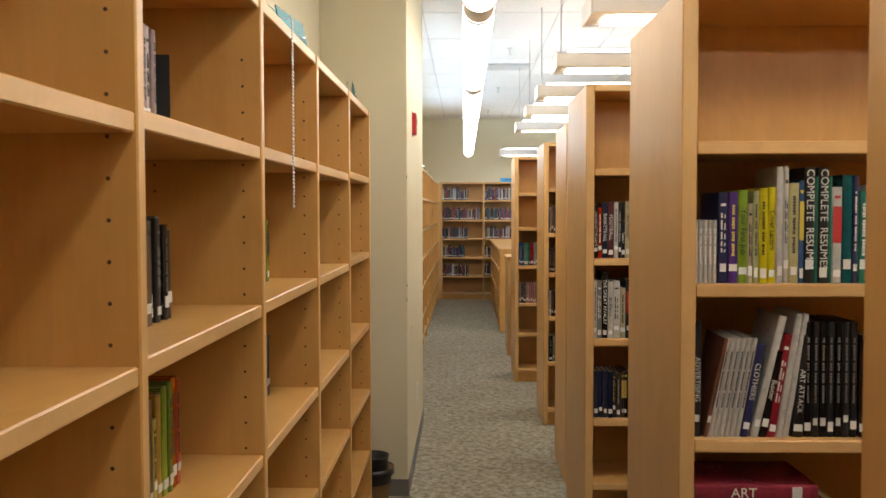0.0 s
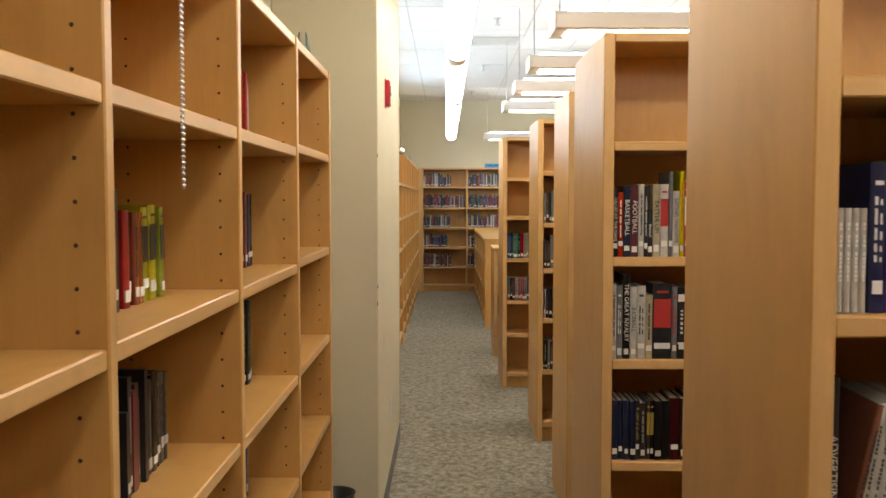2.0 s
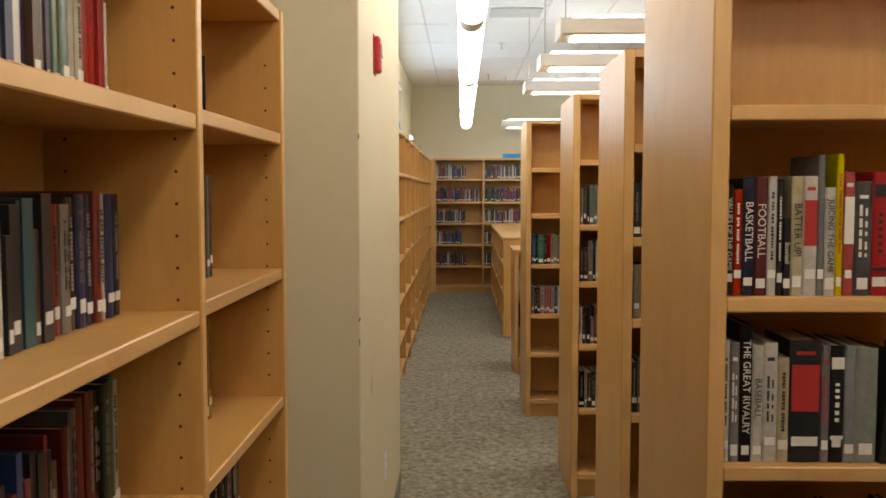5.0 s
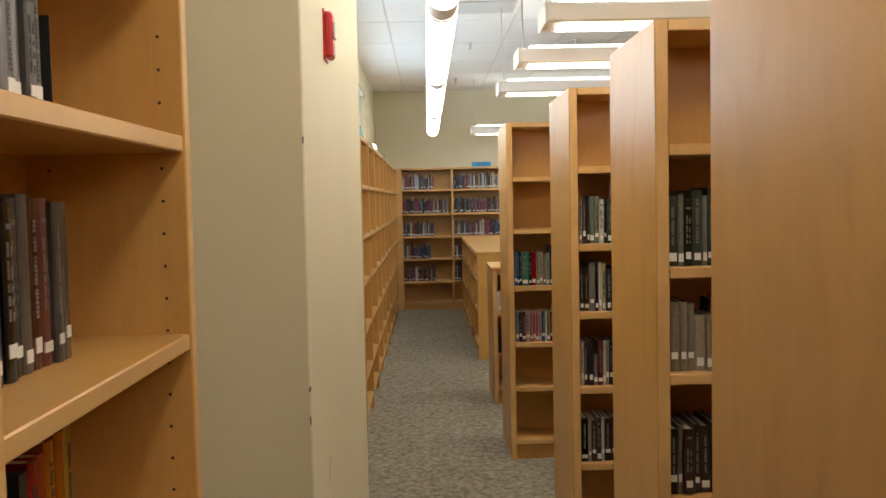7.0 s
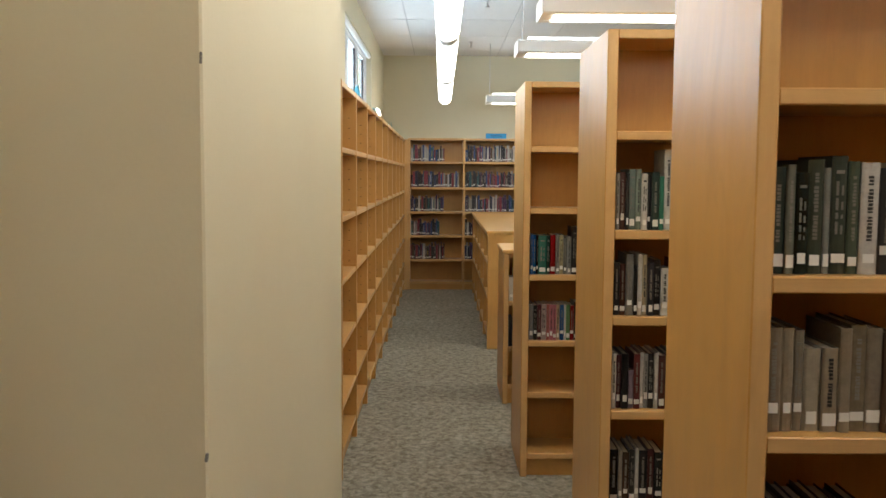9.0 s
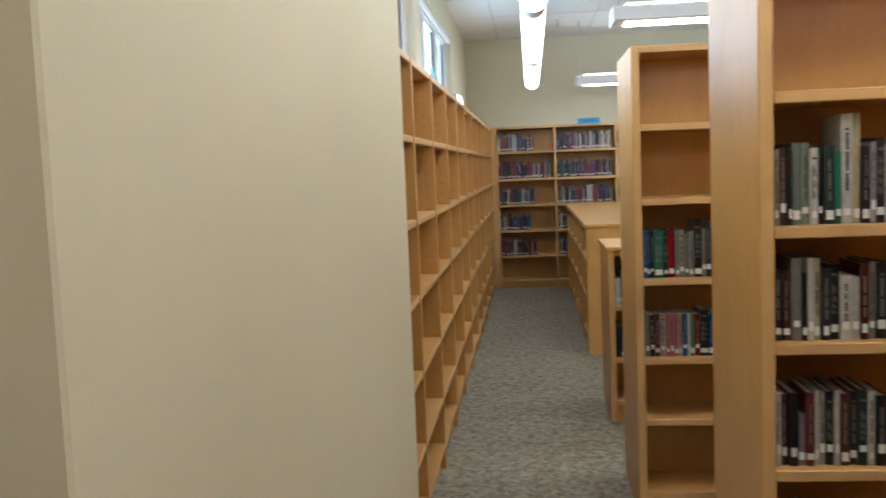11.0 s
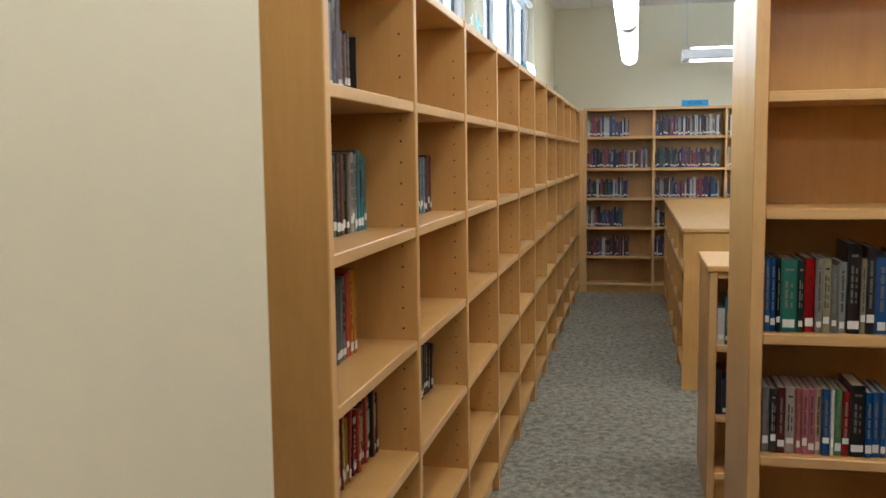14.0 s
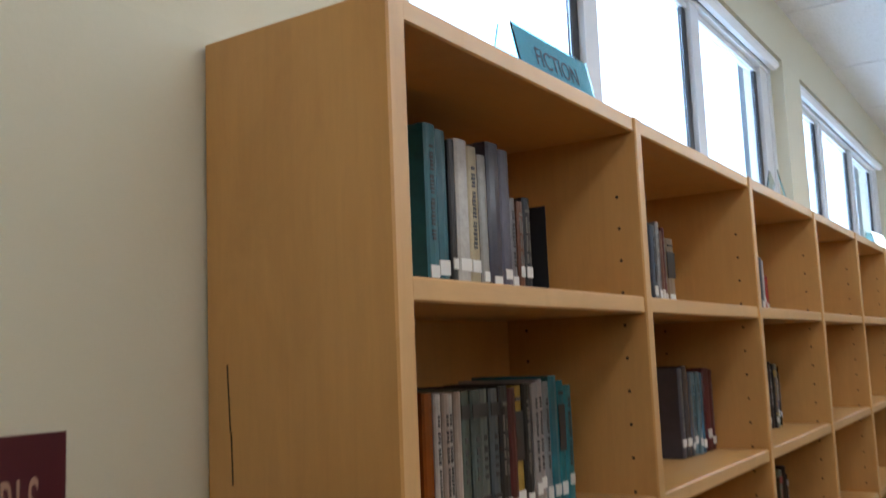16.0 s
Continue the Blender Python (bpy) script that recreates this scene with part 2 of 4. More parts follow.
# ceiling: one mesh of lay-in tiles between T bars, whose shade is the deck's grey
bm = bmesh.new()
TX, TY, GAP = 0.61, 1.22, 0.009
ix, iy = int((X_EAST - X_WIN) / TX) + 2, int((Y_NORTH - Y_SOUTH) / TY) + 2
for i in range(ix):
    for j in range(iy):
        x0, y0 = X_WIN - 0.15 + i * TX, Y_SOUTH - 0.3 + j * TY
        z = CEIL - 0.004
        r = bmesh.ops.create_cube(bm, size=1.0, matrix=Matrix.Translation((x0 + TX / 2, y0 + TY / 2, z + 0.01)) @ Matrix.Diagonal((TX - 2 * GAP, TY - 2 * GAP, 0.02, 1)))
lay = part("ceiling", bm, ceiling_tile, None)
tagged(lay, kind="structure")
structure("ceiling_deck", (X_WIN - 0.2, Y_SOUTH, CEIL + 0.004), (X_EAST, Y_NORTH, CEIL + 0.2), grid_shade)

# windows: frame, mullions, sashes, panes, each with daylight in the opening
for n, (a, b) in enumerate(WINDOWS):
    w = tagged(empty("window_%d" % (n + 1), Matrix.Translation((X_WIN - 0.1, (a + b) / 2, SILL)), "white aluminium clerestory window above the bookcases", "window"), kind="structure")
    h, half = HEAD - SILL, (b - a) / 2
    for y in (-half + 0.025, half - 0.025):
        block("window_frame", (-0.04, y - 0.025, 0), (0.04, y + 0.025, h), frame_paint, w)
    block("window_frame", (-0.04, -half + 0.05, h - 0.06), (0.04, half - 0.05, h), frame_paint, w)
    block("window_frame", (-0.04, -half + 0.05, 0), (0.04, half - 0.05, 0.05), frame_paint, w)
    mid = (a + b) / 2
    stops = [a + 0.05] + list(MULLIONS[n]) + [b - 0.05]
    for k in range(3):
        y0 = stops[k] - mid + (0.05 if k else 0.0)
        y1 = stops[k + 1] - mid - (0.05 if k < 2 else 0.12)
        if k < 2:
            block("mullion", (-0.03, y1, 0.05), (0.03, y1 + 0.1, h - 0.06), frame_paint, w)
        else:
            block("window_frame", (-0.03, y1, 0.05), (0.03, y1 + 0.12, h - 0.06), frame_paint, w)
        block("gasket", (-0.012, y1 - 0.045, 0.075), (0.01, y1 - 0.001, h - 0.085), dark_plastic, w)
        block("sash_rail", (-0.014, y0, h - 0.085), (0.016, y1, h - 0.061), frame_paint, w)
        block("sash_rail", (-0.014, y0, 0.051), (0.016, y1, 0.075), frame_paint, w)
        p = block("pane", (-0.004, y0, 0.076), (0.004, y1 - 0.046, h - 0.086), glass, w, bevel=0)
        p.visible_shadow = False
    block("blind_roll", (0.045, -half + 0.03, h - 0.055), (0.095, half - 0.03, h - 0.005), white_paint, w, "white rolled-up blind", 0.015)
    if n == 0:
        block("blind", (0.066, -half + 0.035, -0.01), (0.069, half - 0.035, h - 0.05), white_paint, w, "drawn white roller blind")
        continue
    lamp = new("daylight", bpy.data.lights.new("daylight", "AREA"))
    lamp.data.shape, lamp.data.size, lamp.data.size_y, lamp.data.energy, lamp.data.color = "RECTANGLE", b - a + 0.1, h + 0.1, DAYLIGHT, (0.58, 0.77, 1.0)
    lamp.matrix_world = look((X_WIN - 0.24, (a + b) / 2, (SILL + HEAD) / 2), (X_WIN + 1, (a + b) / 2, (SILL + HEAD) / 2), 0)
ground = tagged(block("ground", (-3000, -3000, -0.6), (3000, 3000, -0.3), material("grass", painted((0.07, 0.1, 0.04), 0.9, 0.4, 0.4, 5))), kind="structure")

# ---- bookcases ----
T, D = 0.032, 0.33


def pin_holes(levels_top, sides):
    bm = bmesh.new()
    for y in (0.05, D - 0.06):
        z = 0.2
        while z < levels_top - 0.1:
            for side in sides:
                bmesh.ops.create_circle(bm, cap_ends=True, radius=0.0036, segments=7,
                                        matrix=Matrix.Translation((side * (T / 2 + 0.0006), y - 0.003 + random.uniform(-.0005, .0005), z)) @ Matrix.Rotation(radians(90), 4, "Y"))
            z += 0.064
    me = bpy.data.meshes.new("pin_holes")
    bm.to_mesh(me)
    bm.free()
    me.materials.append(hole_black)
    return me


holes = {}


def bookcase(place, bays, height, levels, label, name="bookcase", bay=BAY, double=False, depth=D, ends=(True, True), group="", dotted=True, cap=0.0, lift=None):
    """A run of bays along local x with its front at y = 0. levels: tops of the shelves."""
    e = empty(name, place, label, "bookcase", group)
    run = bays * bay
    backs = [0.0] + ([1.0] if double else [])
    full = depth * (2 if double else 1)
    key = round(height, 3)
    for i in range(bays + 1):
        outer = i in (0, bays)
        d0, d1 = (0.0, full)
        th = T + (0.006 if outer else 0)
        x = i * bay
        lo = x if i == 0 else x - th if i == bays else x - th / 2
        nm = "side_panel" if outer else "divider"
        pnl = block(nm, (lo, d0, BASE), (lo + th, d1, height), wood_up, e, bevel=0.003, second=edge_up)
        if dotted:
            sides = (1,) if i == 0 else (-1,) if i == bays else (-1, 1)
            if (key, sides) not in holes:
                holes[key, sides] = pin_holes(height, sides)
            ph = put("pin_hole", holes[key, sides], pnl, Matrix.Translation((0, -full / 2, -(height + BASE) / 2)) @ Matrix.Diagonal((th / T, 1, 1, 1)))
            tagged(ph, kind="stuff")
    mid = depth if double else depth - 0.012
    block("back_panel", (T, mid - 0.006, 0.06), (run - T, mid + 0.006, height - 0.02), wood_up, e)
    for bk in backs:
        for i in range(bays):
            x0 = i * bay + (T + 0.006 if i == 0 else T / 2)
            x1 = (i + 1) * bay - (T + 0.006 if i == bays - 1 else T / 2)
            y0, y1 = (0.004, mid - 0.006) if not bk else (mid + 0.006, full - 0.004)
            for z in [v + (lift or {}).get(i, 0.0) for v in levels]:
                block("shelf", (x0, y0, z - T), (x1, y1, z), wood_flat, e, bevel=0.003, second=edge_flat)
            block("kick_board", (x0, y0 + (0.03 if not bk else 0), BASE), (x1, y1 - (0.03 if bk else 0), levels[-1] - T), wood_flat, e)
            block("top", (x0, y0, height - T), (x1, y1, height), wood_flat, e, bevel=0.003, second=edge_flat)
    if cap:
        block("countertop", (-cap, -cap, height + 0.001), (run + cap, full + cap, height + 0.03), wood_flat, e, bevel=0.005)
    return e


# ---- books ----
book_meshes, sticker_meshes, title_meshes = {}, {}, {}


def book_mesh(t, h, d):
    """Hard cover with a rounded spine at y = 0, and the page block set back inside it. Stands on z = 0, x from 0 to t."""
    key = (t, h, d)
    if key in book_meshes:
        return book_meshes[key]
    bm = bmesh.new()
    c = 0.0025
    outer = [(0, d), (0, 0.004), (t * 0.15, 0.0012), (t * 0.5, 0), (t * 0.85, 0.0012), (t, 0.004), (t, d)]
    inner = [(t - c, d), (t - c, 0.007), (c, 0.007), (c, d)]
    ring = outer + inner
    lo = [bm.verts.new((x, y, 0)) for x, y in ring]
    hi = [bm.verts.new((x, y, h)) for x, y in ring]
    n = len(ring)
    for i in range(n):
        bm.faces.new((lo[i], lo[(i + 1) % n], hi[(i + 1) % n], hi[i]))
    bm.faces.new(hi)
    bm.faces.new(lo[::-1])
    pages = bmesh.ops.create_cube(bm, size=1.0, matrix=Matrix.Translation((t / 2, d / 2 + 0.001, h / 2)) @ Matrix.Diagonal((t - 2 * c - 0.0006, d - 0.012, h - 0.008, 1)))
    bm.faces.ensure_lookup_table()
    pv = set(pages["verts"])
    for f in bm.faces:
        if all(v in pv for v in f.verts):
            f.material_index = 1
    bmesh.ops.recalc_face_normals(bm, faces=bm.faces[:])
    me = bpy.data.meshes.new("book")
    bm.to_mesh(me)
    bm.free()
    me.materials.append(cover)
    me.materials.append(paper)
    book_meshes[key] = me
    return me


def title_mesh(t, h, kind):
    """Unreadable spine lettering as bars that run up the spine."""
    key = (t, h, kind)
    if key in title_meshes:
        return title_meshes[key]
    rng = random.Random(kind * 7 + int(t * 1000))
    bm = bmesh.new()
    bars = []
    if kind == 0:
        z, left = h * 0.3, rng.randint(3, 7)
        while z < h * 0.86:
            l = rng.uniform(0.0035, 0.0065)
            bars.append((t * rng.choice((0.34, 0.38)), t * 0.63, z, z + l))
            left -= 1
            z += l + (0.0016 if left else 0.007)
            left = left or rng.randint(3, 7)
    elif kind == 1:
        z = h * 0.34
        while z < h * 0.72:
            l = rng.uniform(0.01, 0.03)
            bars.append((t * 0.26, t * 0.42, z, z + l))
            bars.append((t * 0.6, t * 0.72, z, z + l * 0.7))
            z += l + 0.005
        bars.append((t * 0.25, t * 0.75, h * 0.85, h * 0.88))
    elif kind == 2:
        bars = [(t * 0.06, t * 0.94, h * 0.8, h * 0.9), (t * 0.06, t * 0.94, h * 0.2, h * 0.23)]
        z = h * 0.35
        while z < h * 0.7:
            l = rng.uniform(0.008, 0.016)
            bars.append((t * 0.36, t * 0.64, z, z + l * 0.7))
            z += l + 0.004
    else:
        bars = [(t * 0.05, t * 0.95, h * 0.42, h * 0.8), (t * 0.2, t * 0.8, h * 0.88, h * 0.91)]
    for x0, x1, z0, z1 in bars:
        bmesh.ops.create_cube(bm, size=1.0, matrix=Matrix.Translation(((x0 + x1) / 2, 0.0002, (z0 + z1) / 2)) @ Matrix.Diagonal((x1 - x0, 0.0016, z1 - z0, 1)))
    me = bpy.data.meshes.new("title_lettering")
    bm.to_mesh(me)
    bm.free()
    me.materials.append(lettering)
    title_meshes[key] = me
    return me



def island_build(stops):
    def build(tree, bsdf):
        geo = tree.nodes.new("ShaderNodeNewGeometry")
        r = ramp(tree, geo.outputs["Random Per Island"], stops)
        r.color_ramp.interpolation = "CONSTANT"
        tree.links.new(r.outputs["Color"], bsdf.inputs["Base Color"])
        bsdf.inputs["Roughness"].default_value = 0.35
    return build


FAR_COLOURS = [(.015, .015, .02), (.02, .03, .08), (.5, .49, .46), (.02, .02, .025), (.2, .02, .03), (.03, .07, .2), (.02, .02, .02), (.02, .1, .12), (.6, .58, .54), (.05, .02, .07), (.09, .05, .03), (.02, .02, .03), (.25, .04, .06), (.3, .28, .25)]
far_cover = material("far_book_covers", island_build([(i / 14, col) for i, col in enumerate(tuple(0.75 * v for v in k) for k in FAR_COLOURS)]))
far_ink = material("far_lettering", island_build([(0, (.3, .29, .25)), (0.5, (.3, .2, .05)), (0.7, (.35, .35, .35)), (0.9, (.03, .03, .03))]))
THICK = (0.012, 0.015, 0.018, 0.02, 0.023, 0.027, 0.034)
PAL = {
    "mixed": [(.02, .02, .025), (.03, .03, .05), (.5, .48, .42), (.35, .02, .02), (.03, .07, .2), (.04, .18, .2), (.55, .52, .48), (.15, .09, .05), (.1, .02, .05), (.4, .3, .1), (.02, .1, .07), (.25, .25, .27)],
    "dark": [(.015, .015, .02), (.03, .03, .04), (.08, .015, .02), (.02, .03, .08), (.1, .1, .11), (.3, .29, .27), (.05, .03, .02)],
    "teal": [(.03, .2, .22), (.02, .12, .17), (.3, .3, .29), (.03, .15, .35), (.02, .22, .17), (.05, .05, .06), (.4, .4, .38), (.4, .02, .03)],
    "pink": [(.5, .09, .12), (.45, .2, .2), (.35, .02, .04), (.5, .3, .28), (.02, .2, .13), (.03, .1, .3), (.4, .06, .08), (.5, .45, .4)],
    "white": [(.55, .54, .5), (.5, .48, .4), (.35, .33, .3), (.6, .58, .55), (.03, .03, .03), (.2, .2, .2), (.45, .42, .3)],
    "blue": [(.03, .06, .2), (.05, .13, .36), (.02, .03, .1), (.5, .5, .52), (.1, .03, .2), (.35, .04, .06), (.15, .25, .4), (.5, .2, .03)],
    "bright": [(.6, .5, .05), (.7, .62, .1), (.15, .35, .08), (.1, .04, .25), (.04, .1, .2), (.6, .58, .5), (.05, .05, .05), (.45, .05, .06), (.2, .45, .08)],
    "red": [(.4, .02, .02), (.5, .05, .03), (.02, .02, .02), (.15, .02, .03), (.5, .47, .4), (.5, .4, .05), (.25, .05, .02)],
    "orange": [(.6, .2, .03), (.6, .1, .02), (.15, .03, .02), (.55, .4, .05), (.03, .05, .04)],
}


def colour_word(c):
    r, g, b = c
    if max(c) < 0.06:
        return "black"
    if max(c) - min(c) < 0.07:
        return "cream white" if r > 0.4 else "grey"
    if r > 0.3 and g > 0.25 and b < 0.2:
        return "yellow"
    if r >= g and r >= b:
        return "orange" if g > 0.15 and b < 0.1 else "pink" if b > 0.1 else "red" if r > 0.2 else "dark brown"
    if b > g * 1.4:
        return "blue" if b > 0.15 else "navy blue"
    return "teal" if b > 0.1 else "green"


def book(place, t, h, d, colour, ink_colour, kind, sticker=True):
    ob = new("book", book_mesh(t, h, d))
    mean = sum(colour) / 3
    colour = tuple(max(0.004, (0.48 + 0.55 * min(mean, 0.55)) * (mean + 1.15 * (v - mean))) for v in colour)
    ob.matrix_basis, ob.color = place, (*colour, 1)
    size = "tall" if h > 0.245 else "small" if h < 0.2 else "standing"
    tagged(ob, "%s %s book with a library spine label" % (size, colour_word(colour)), "book", "library books")
    if kind is not None:
        lt = tagged(put("title_lettering", title_mesh(t, h, kind), ob, (0, 0, 0)), kind="stuff")
        lt.color = (*ink_colour, 1)
    if sticker:
        pick = random.Random(round(t * 9000 + h * 700 + place[0][3] * 5000 + place[1][3] * 3000))
        z, tall, wide = pick.choice((0.012, 0.014, 0.018, 0.026, 0.034)), pick.choice((0.017, 0.02, 0.024)), pick.choice((0.6, 0.72, 0.84))
        put("spine_label", box_mesh((t * wide, 0.0026, tall), label_white, 0), ob, (t / 2, 0.0006, z + 0.012))
    return ob


def fill(case, x0, x1, z, palette, seed, h=0.22, spread=0.03, setback=0.035, lean_last=False, thick=None, same=0.2):
    """A row of books from x0 to x1 on the shelf at z of a bookcase."""
    rng = random.Random(seed)
    m = case.matrix_basis
    x, colour, hh, t = x0 + 0.004, None, 0, 0
    lean = 0.0
    pal = PAL[palette]
    while True:
        if colour is None or rng.random() > same:
            colour = rng.choice(pal)
            colour = tuple(min(0.8, c * rng.uniform(0.8, 1.2)) for c in colour)
            t = rng.choice(thick or THICK)
            hh = round((h + rng.uniform(-spread, spread)) / 0.01) * 0.01
            kind = rng.choice((0, 0, 0, 1, 1, 2, 3, None, None, None))
            bright = sum(colour) > 0.7
            ink_colour = rng.choice([(.02, .02, .02), (.3, .03, .03), (.03, .05, .2)]) if bright else rng.choice([(.38, .36, .31), (.4, .28, .06), (.3, .3, .3)])
        if x + t > x1:
            break
        step = t + rng.uniform(0.0004, 0.0015)
        tilt = 0.0
        if rng.random() < 0.06:
            tilt = rng.uniform(3, 8)
            step += hh * math.sin(radians(tilt)) + 0.002
        y = setback + rng.uniform(-0.006, 0.008)
        pl = m @ Matrix.Translation((x, y, z + 0.0008)) @ Matrix.Rotation(radians(tilt), 4, "Y")
        book(pl, t, hh, 0.16, colour, ink_colour, kind, rng.random() < 0.93)
        x += step
    return x


def joined_fill(cells, name, label, parent_matrix, depth=0.16):
    """Far rows of books, too many and small to pick apart: one mesh, its lettering and its spine labels."""
    shapes = {"cover": ([], []), "label": ([], []), "ink": ([], [])}

    def add(kind, x0, x1, y0, y1, z0, z1):
        v, f = shapes[kind]
        n = len(v)
        v += [(x0, y0, z0), (x1, y0, z0), (x1, y1, z0), (x0, y1, z0), (x0, y0, z1), (x1, y0, z1), (x1, y1, z1), (x0, y1, z1)]
        f += [(n, n + 1, n + 5, n + 4), (n + 1, n + 2, n + 6, n + 5), (n + 2, n + 3, n + 7, n + 6), (n + 3, n, n + 4, n + 7), (n + 4, n + 5, n + 6, n + 7), (n + 3, n + 2, n + 1, n)]
    rng = random.Random(77)
    for x0, x1, z, h in cells:
        x = x0
        while x < x1 - 0.03:
            t, hh, y = rng.choice(THICK), h + rng.uniform(-0.045, 0.03), 0.03 + rng.uniform(-0.005, 0.01)
            add("cover", x, x + t, y, y + depth, z + 0.001, z + hh)
            if rng.random() < 0.85:
                low = rng.uniform(0.01, 0.03)
                add("label", x + t * 0.15, x + t * 0.85, y - 0.001, y + 0.001, z + low, z + low + 0.02)
            if rng.random() < 0.18:
                add("ink", x + t * 0.35, x + t * 0.65, y - 0.001, y + 0.001, z + hh * 0.35, z + hh * rng.uniform(0.6, 0.85))
            x += t + 0.001
    root = None
    for kind, nm, mat in (("cover", name, far_cover), ("label", "spine_labels", label_white), ("ink", "title_lettering", far_ink)):
        me = bpy.data.meshes.new(nm)
        me.from_pydata(*[shapes[kind][0], [], shapes[kind][1]])
        me.update()
        me.materials.append(mat)
        ob = new(nm, me)
        if root is None:
            root = ob
            ob.matrix_basis = parent_matrix
            tagged(ob, label, "books", kind="stuff")
        else:
            ob.parent = root
            tagged(ob, kind="stuff")
    return root

EAST = Matrix.Rotation(radians(90), 4, "Z")     # a front that faces east: local x runs north
LV_NEAR = (1.785, 1.395, 1.02, 0.67, 0.34, 0.1)
LV_FAR = (1.79, 1.41, 1.06, 0.705, 0.36, 0.1)
LV_NORTH = (1.833, 1.459, 1.104, 0.754, 0.402, 0.07)
LV_ROW = (1.795, 1.45, 1.10, 0.745, 0.43, 0.09)
NB, FB = 0.85, 0.833
NEAR_LIFT = {2: -0.012, 3: -0.004, 6: 0.014}
NEAR_Y, FAR_Y = 4.68 - 7 * NB, 7.79
near = bookcase(Matrix.Translation((FRONT, NEAR_Y, 0)) @ EAST, 7, TOP, LV_NEAR, "long maple wall bookcase, mostly empty adjustable shelves", bay=NB, lift=NEAR_LIFT)
far = bookcase(Matrix.Translation((FRONT, FAR_Y, 0)) @ EAST, 11, TOP, LV_FAR, "long maple bookcase under the windows, mostly empty shelves", bay=FB)
north = bookcase(Matrix.Translation((-0.425, 16.97, 0)), 6, TOP + 0.02, LV_NORTH, "maple end-wall bookcase with mostly full shelves", bay=0.822)
block("filler_panel", (7 * NB + 0.002, 0.012, BASE), (7 * NB + 0.022, D, TOP - 0.004), wood_up, near, second=edge_up)
block("filler_panel", (-0.046, -0.018, BASE), (-0.001, 0.006, TOP), wood_up, north, second=edge_up)
for x, z0, z1, lean in ((-0.752, 1.60, 1.69, 3), (-0.747, 1.53, 1.60, 2)):
    put("scratch", box_mesh((0.0022, 0.001, z1 - z0), hole_black, 0), far, far.matrix_basis.inverted() @ pose(x, FAR_Y - 0.0003, (z0 + z1) / 2, 0, -lean, 0), "dark split in the veneer")
ROW_X = [0.535, 0.555, 0.57, 0.645, 0.645, 0.52]
ROW_Y = [0.4, 2.09, 3.92, 5.37, 6.9, 8.68]
ROW_LEVELS = [LV_ROW, (1.789, 1.443, 1.062, 0.68, 0.38, 0.09), (1.81, 1.41, 1.05, 0.69, 0.4, 0.09), (1.805, 1.46, 1.157, 0.8, 0.45, 0.09), (1.80, 1.451, 1.143, 0.802, 0.45, 0.09), (1.80, 1.463, 1.094, 0.725, 0.436, 0.088)]
stacks = []
for x, y, lv, dp, top in zip(ROW_X, ROW_Y, ROW_LEVELS, (0.32, 0.345, 0.36, 0.31, 0.32, 0.32), (TOP, TOP + 0.01, TOP + 0.03, TOP, TOP, TOP)):
    stacks.append(bookcase(Matrix.Translation((x, y, 0)), 3, top, lv, "tall double-sided maple library stack, its end to the aisle", double=True, depth=dp, group="library stacks", dotted=False))
low_a = bookcase(Matrix.Translation((0.53, 10.3, 0)), 2, 1.07, (0.72, 0.38, 0.1), "low double-sided maple bookcase with a flat top", "low_bookcase", double=True, depth=0.32, cap=0.012, dotted=False)
low_b = bookcase(Matrix.Translation((0.52, 12.42 + 4.2, 0)) @ Matrix.Rotation(radians(-90), 4, "Z"), 5, 1.075, (0.8, 0.46, 0.1), "low maple counter-height bookcase beside the aisle", "low_bookcase", bay=0.84, cap=0.012, double=True, depth=0.38, dotted=False)

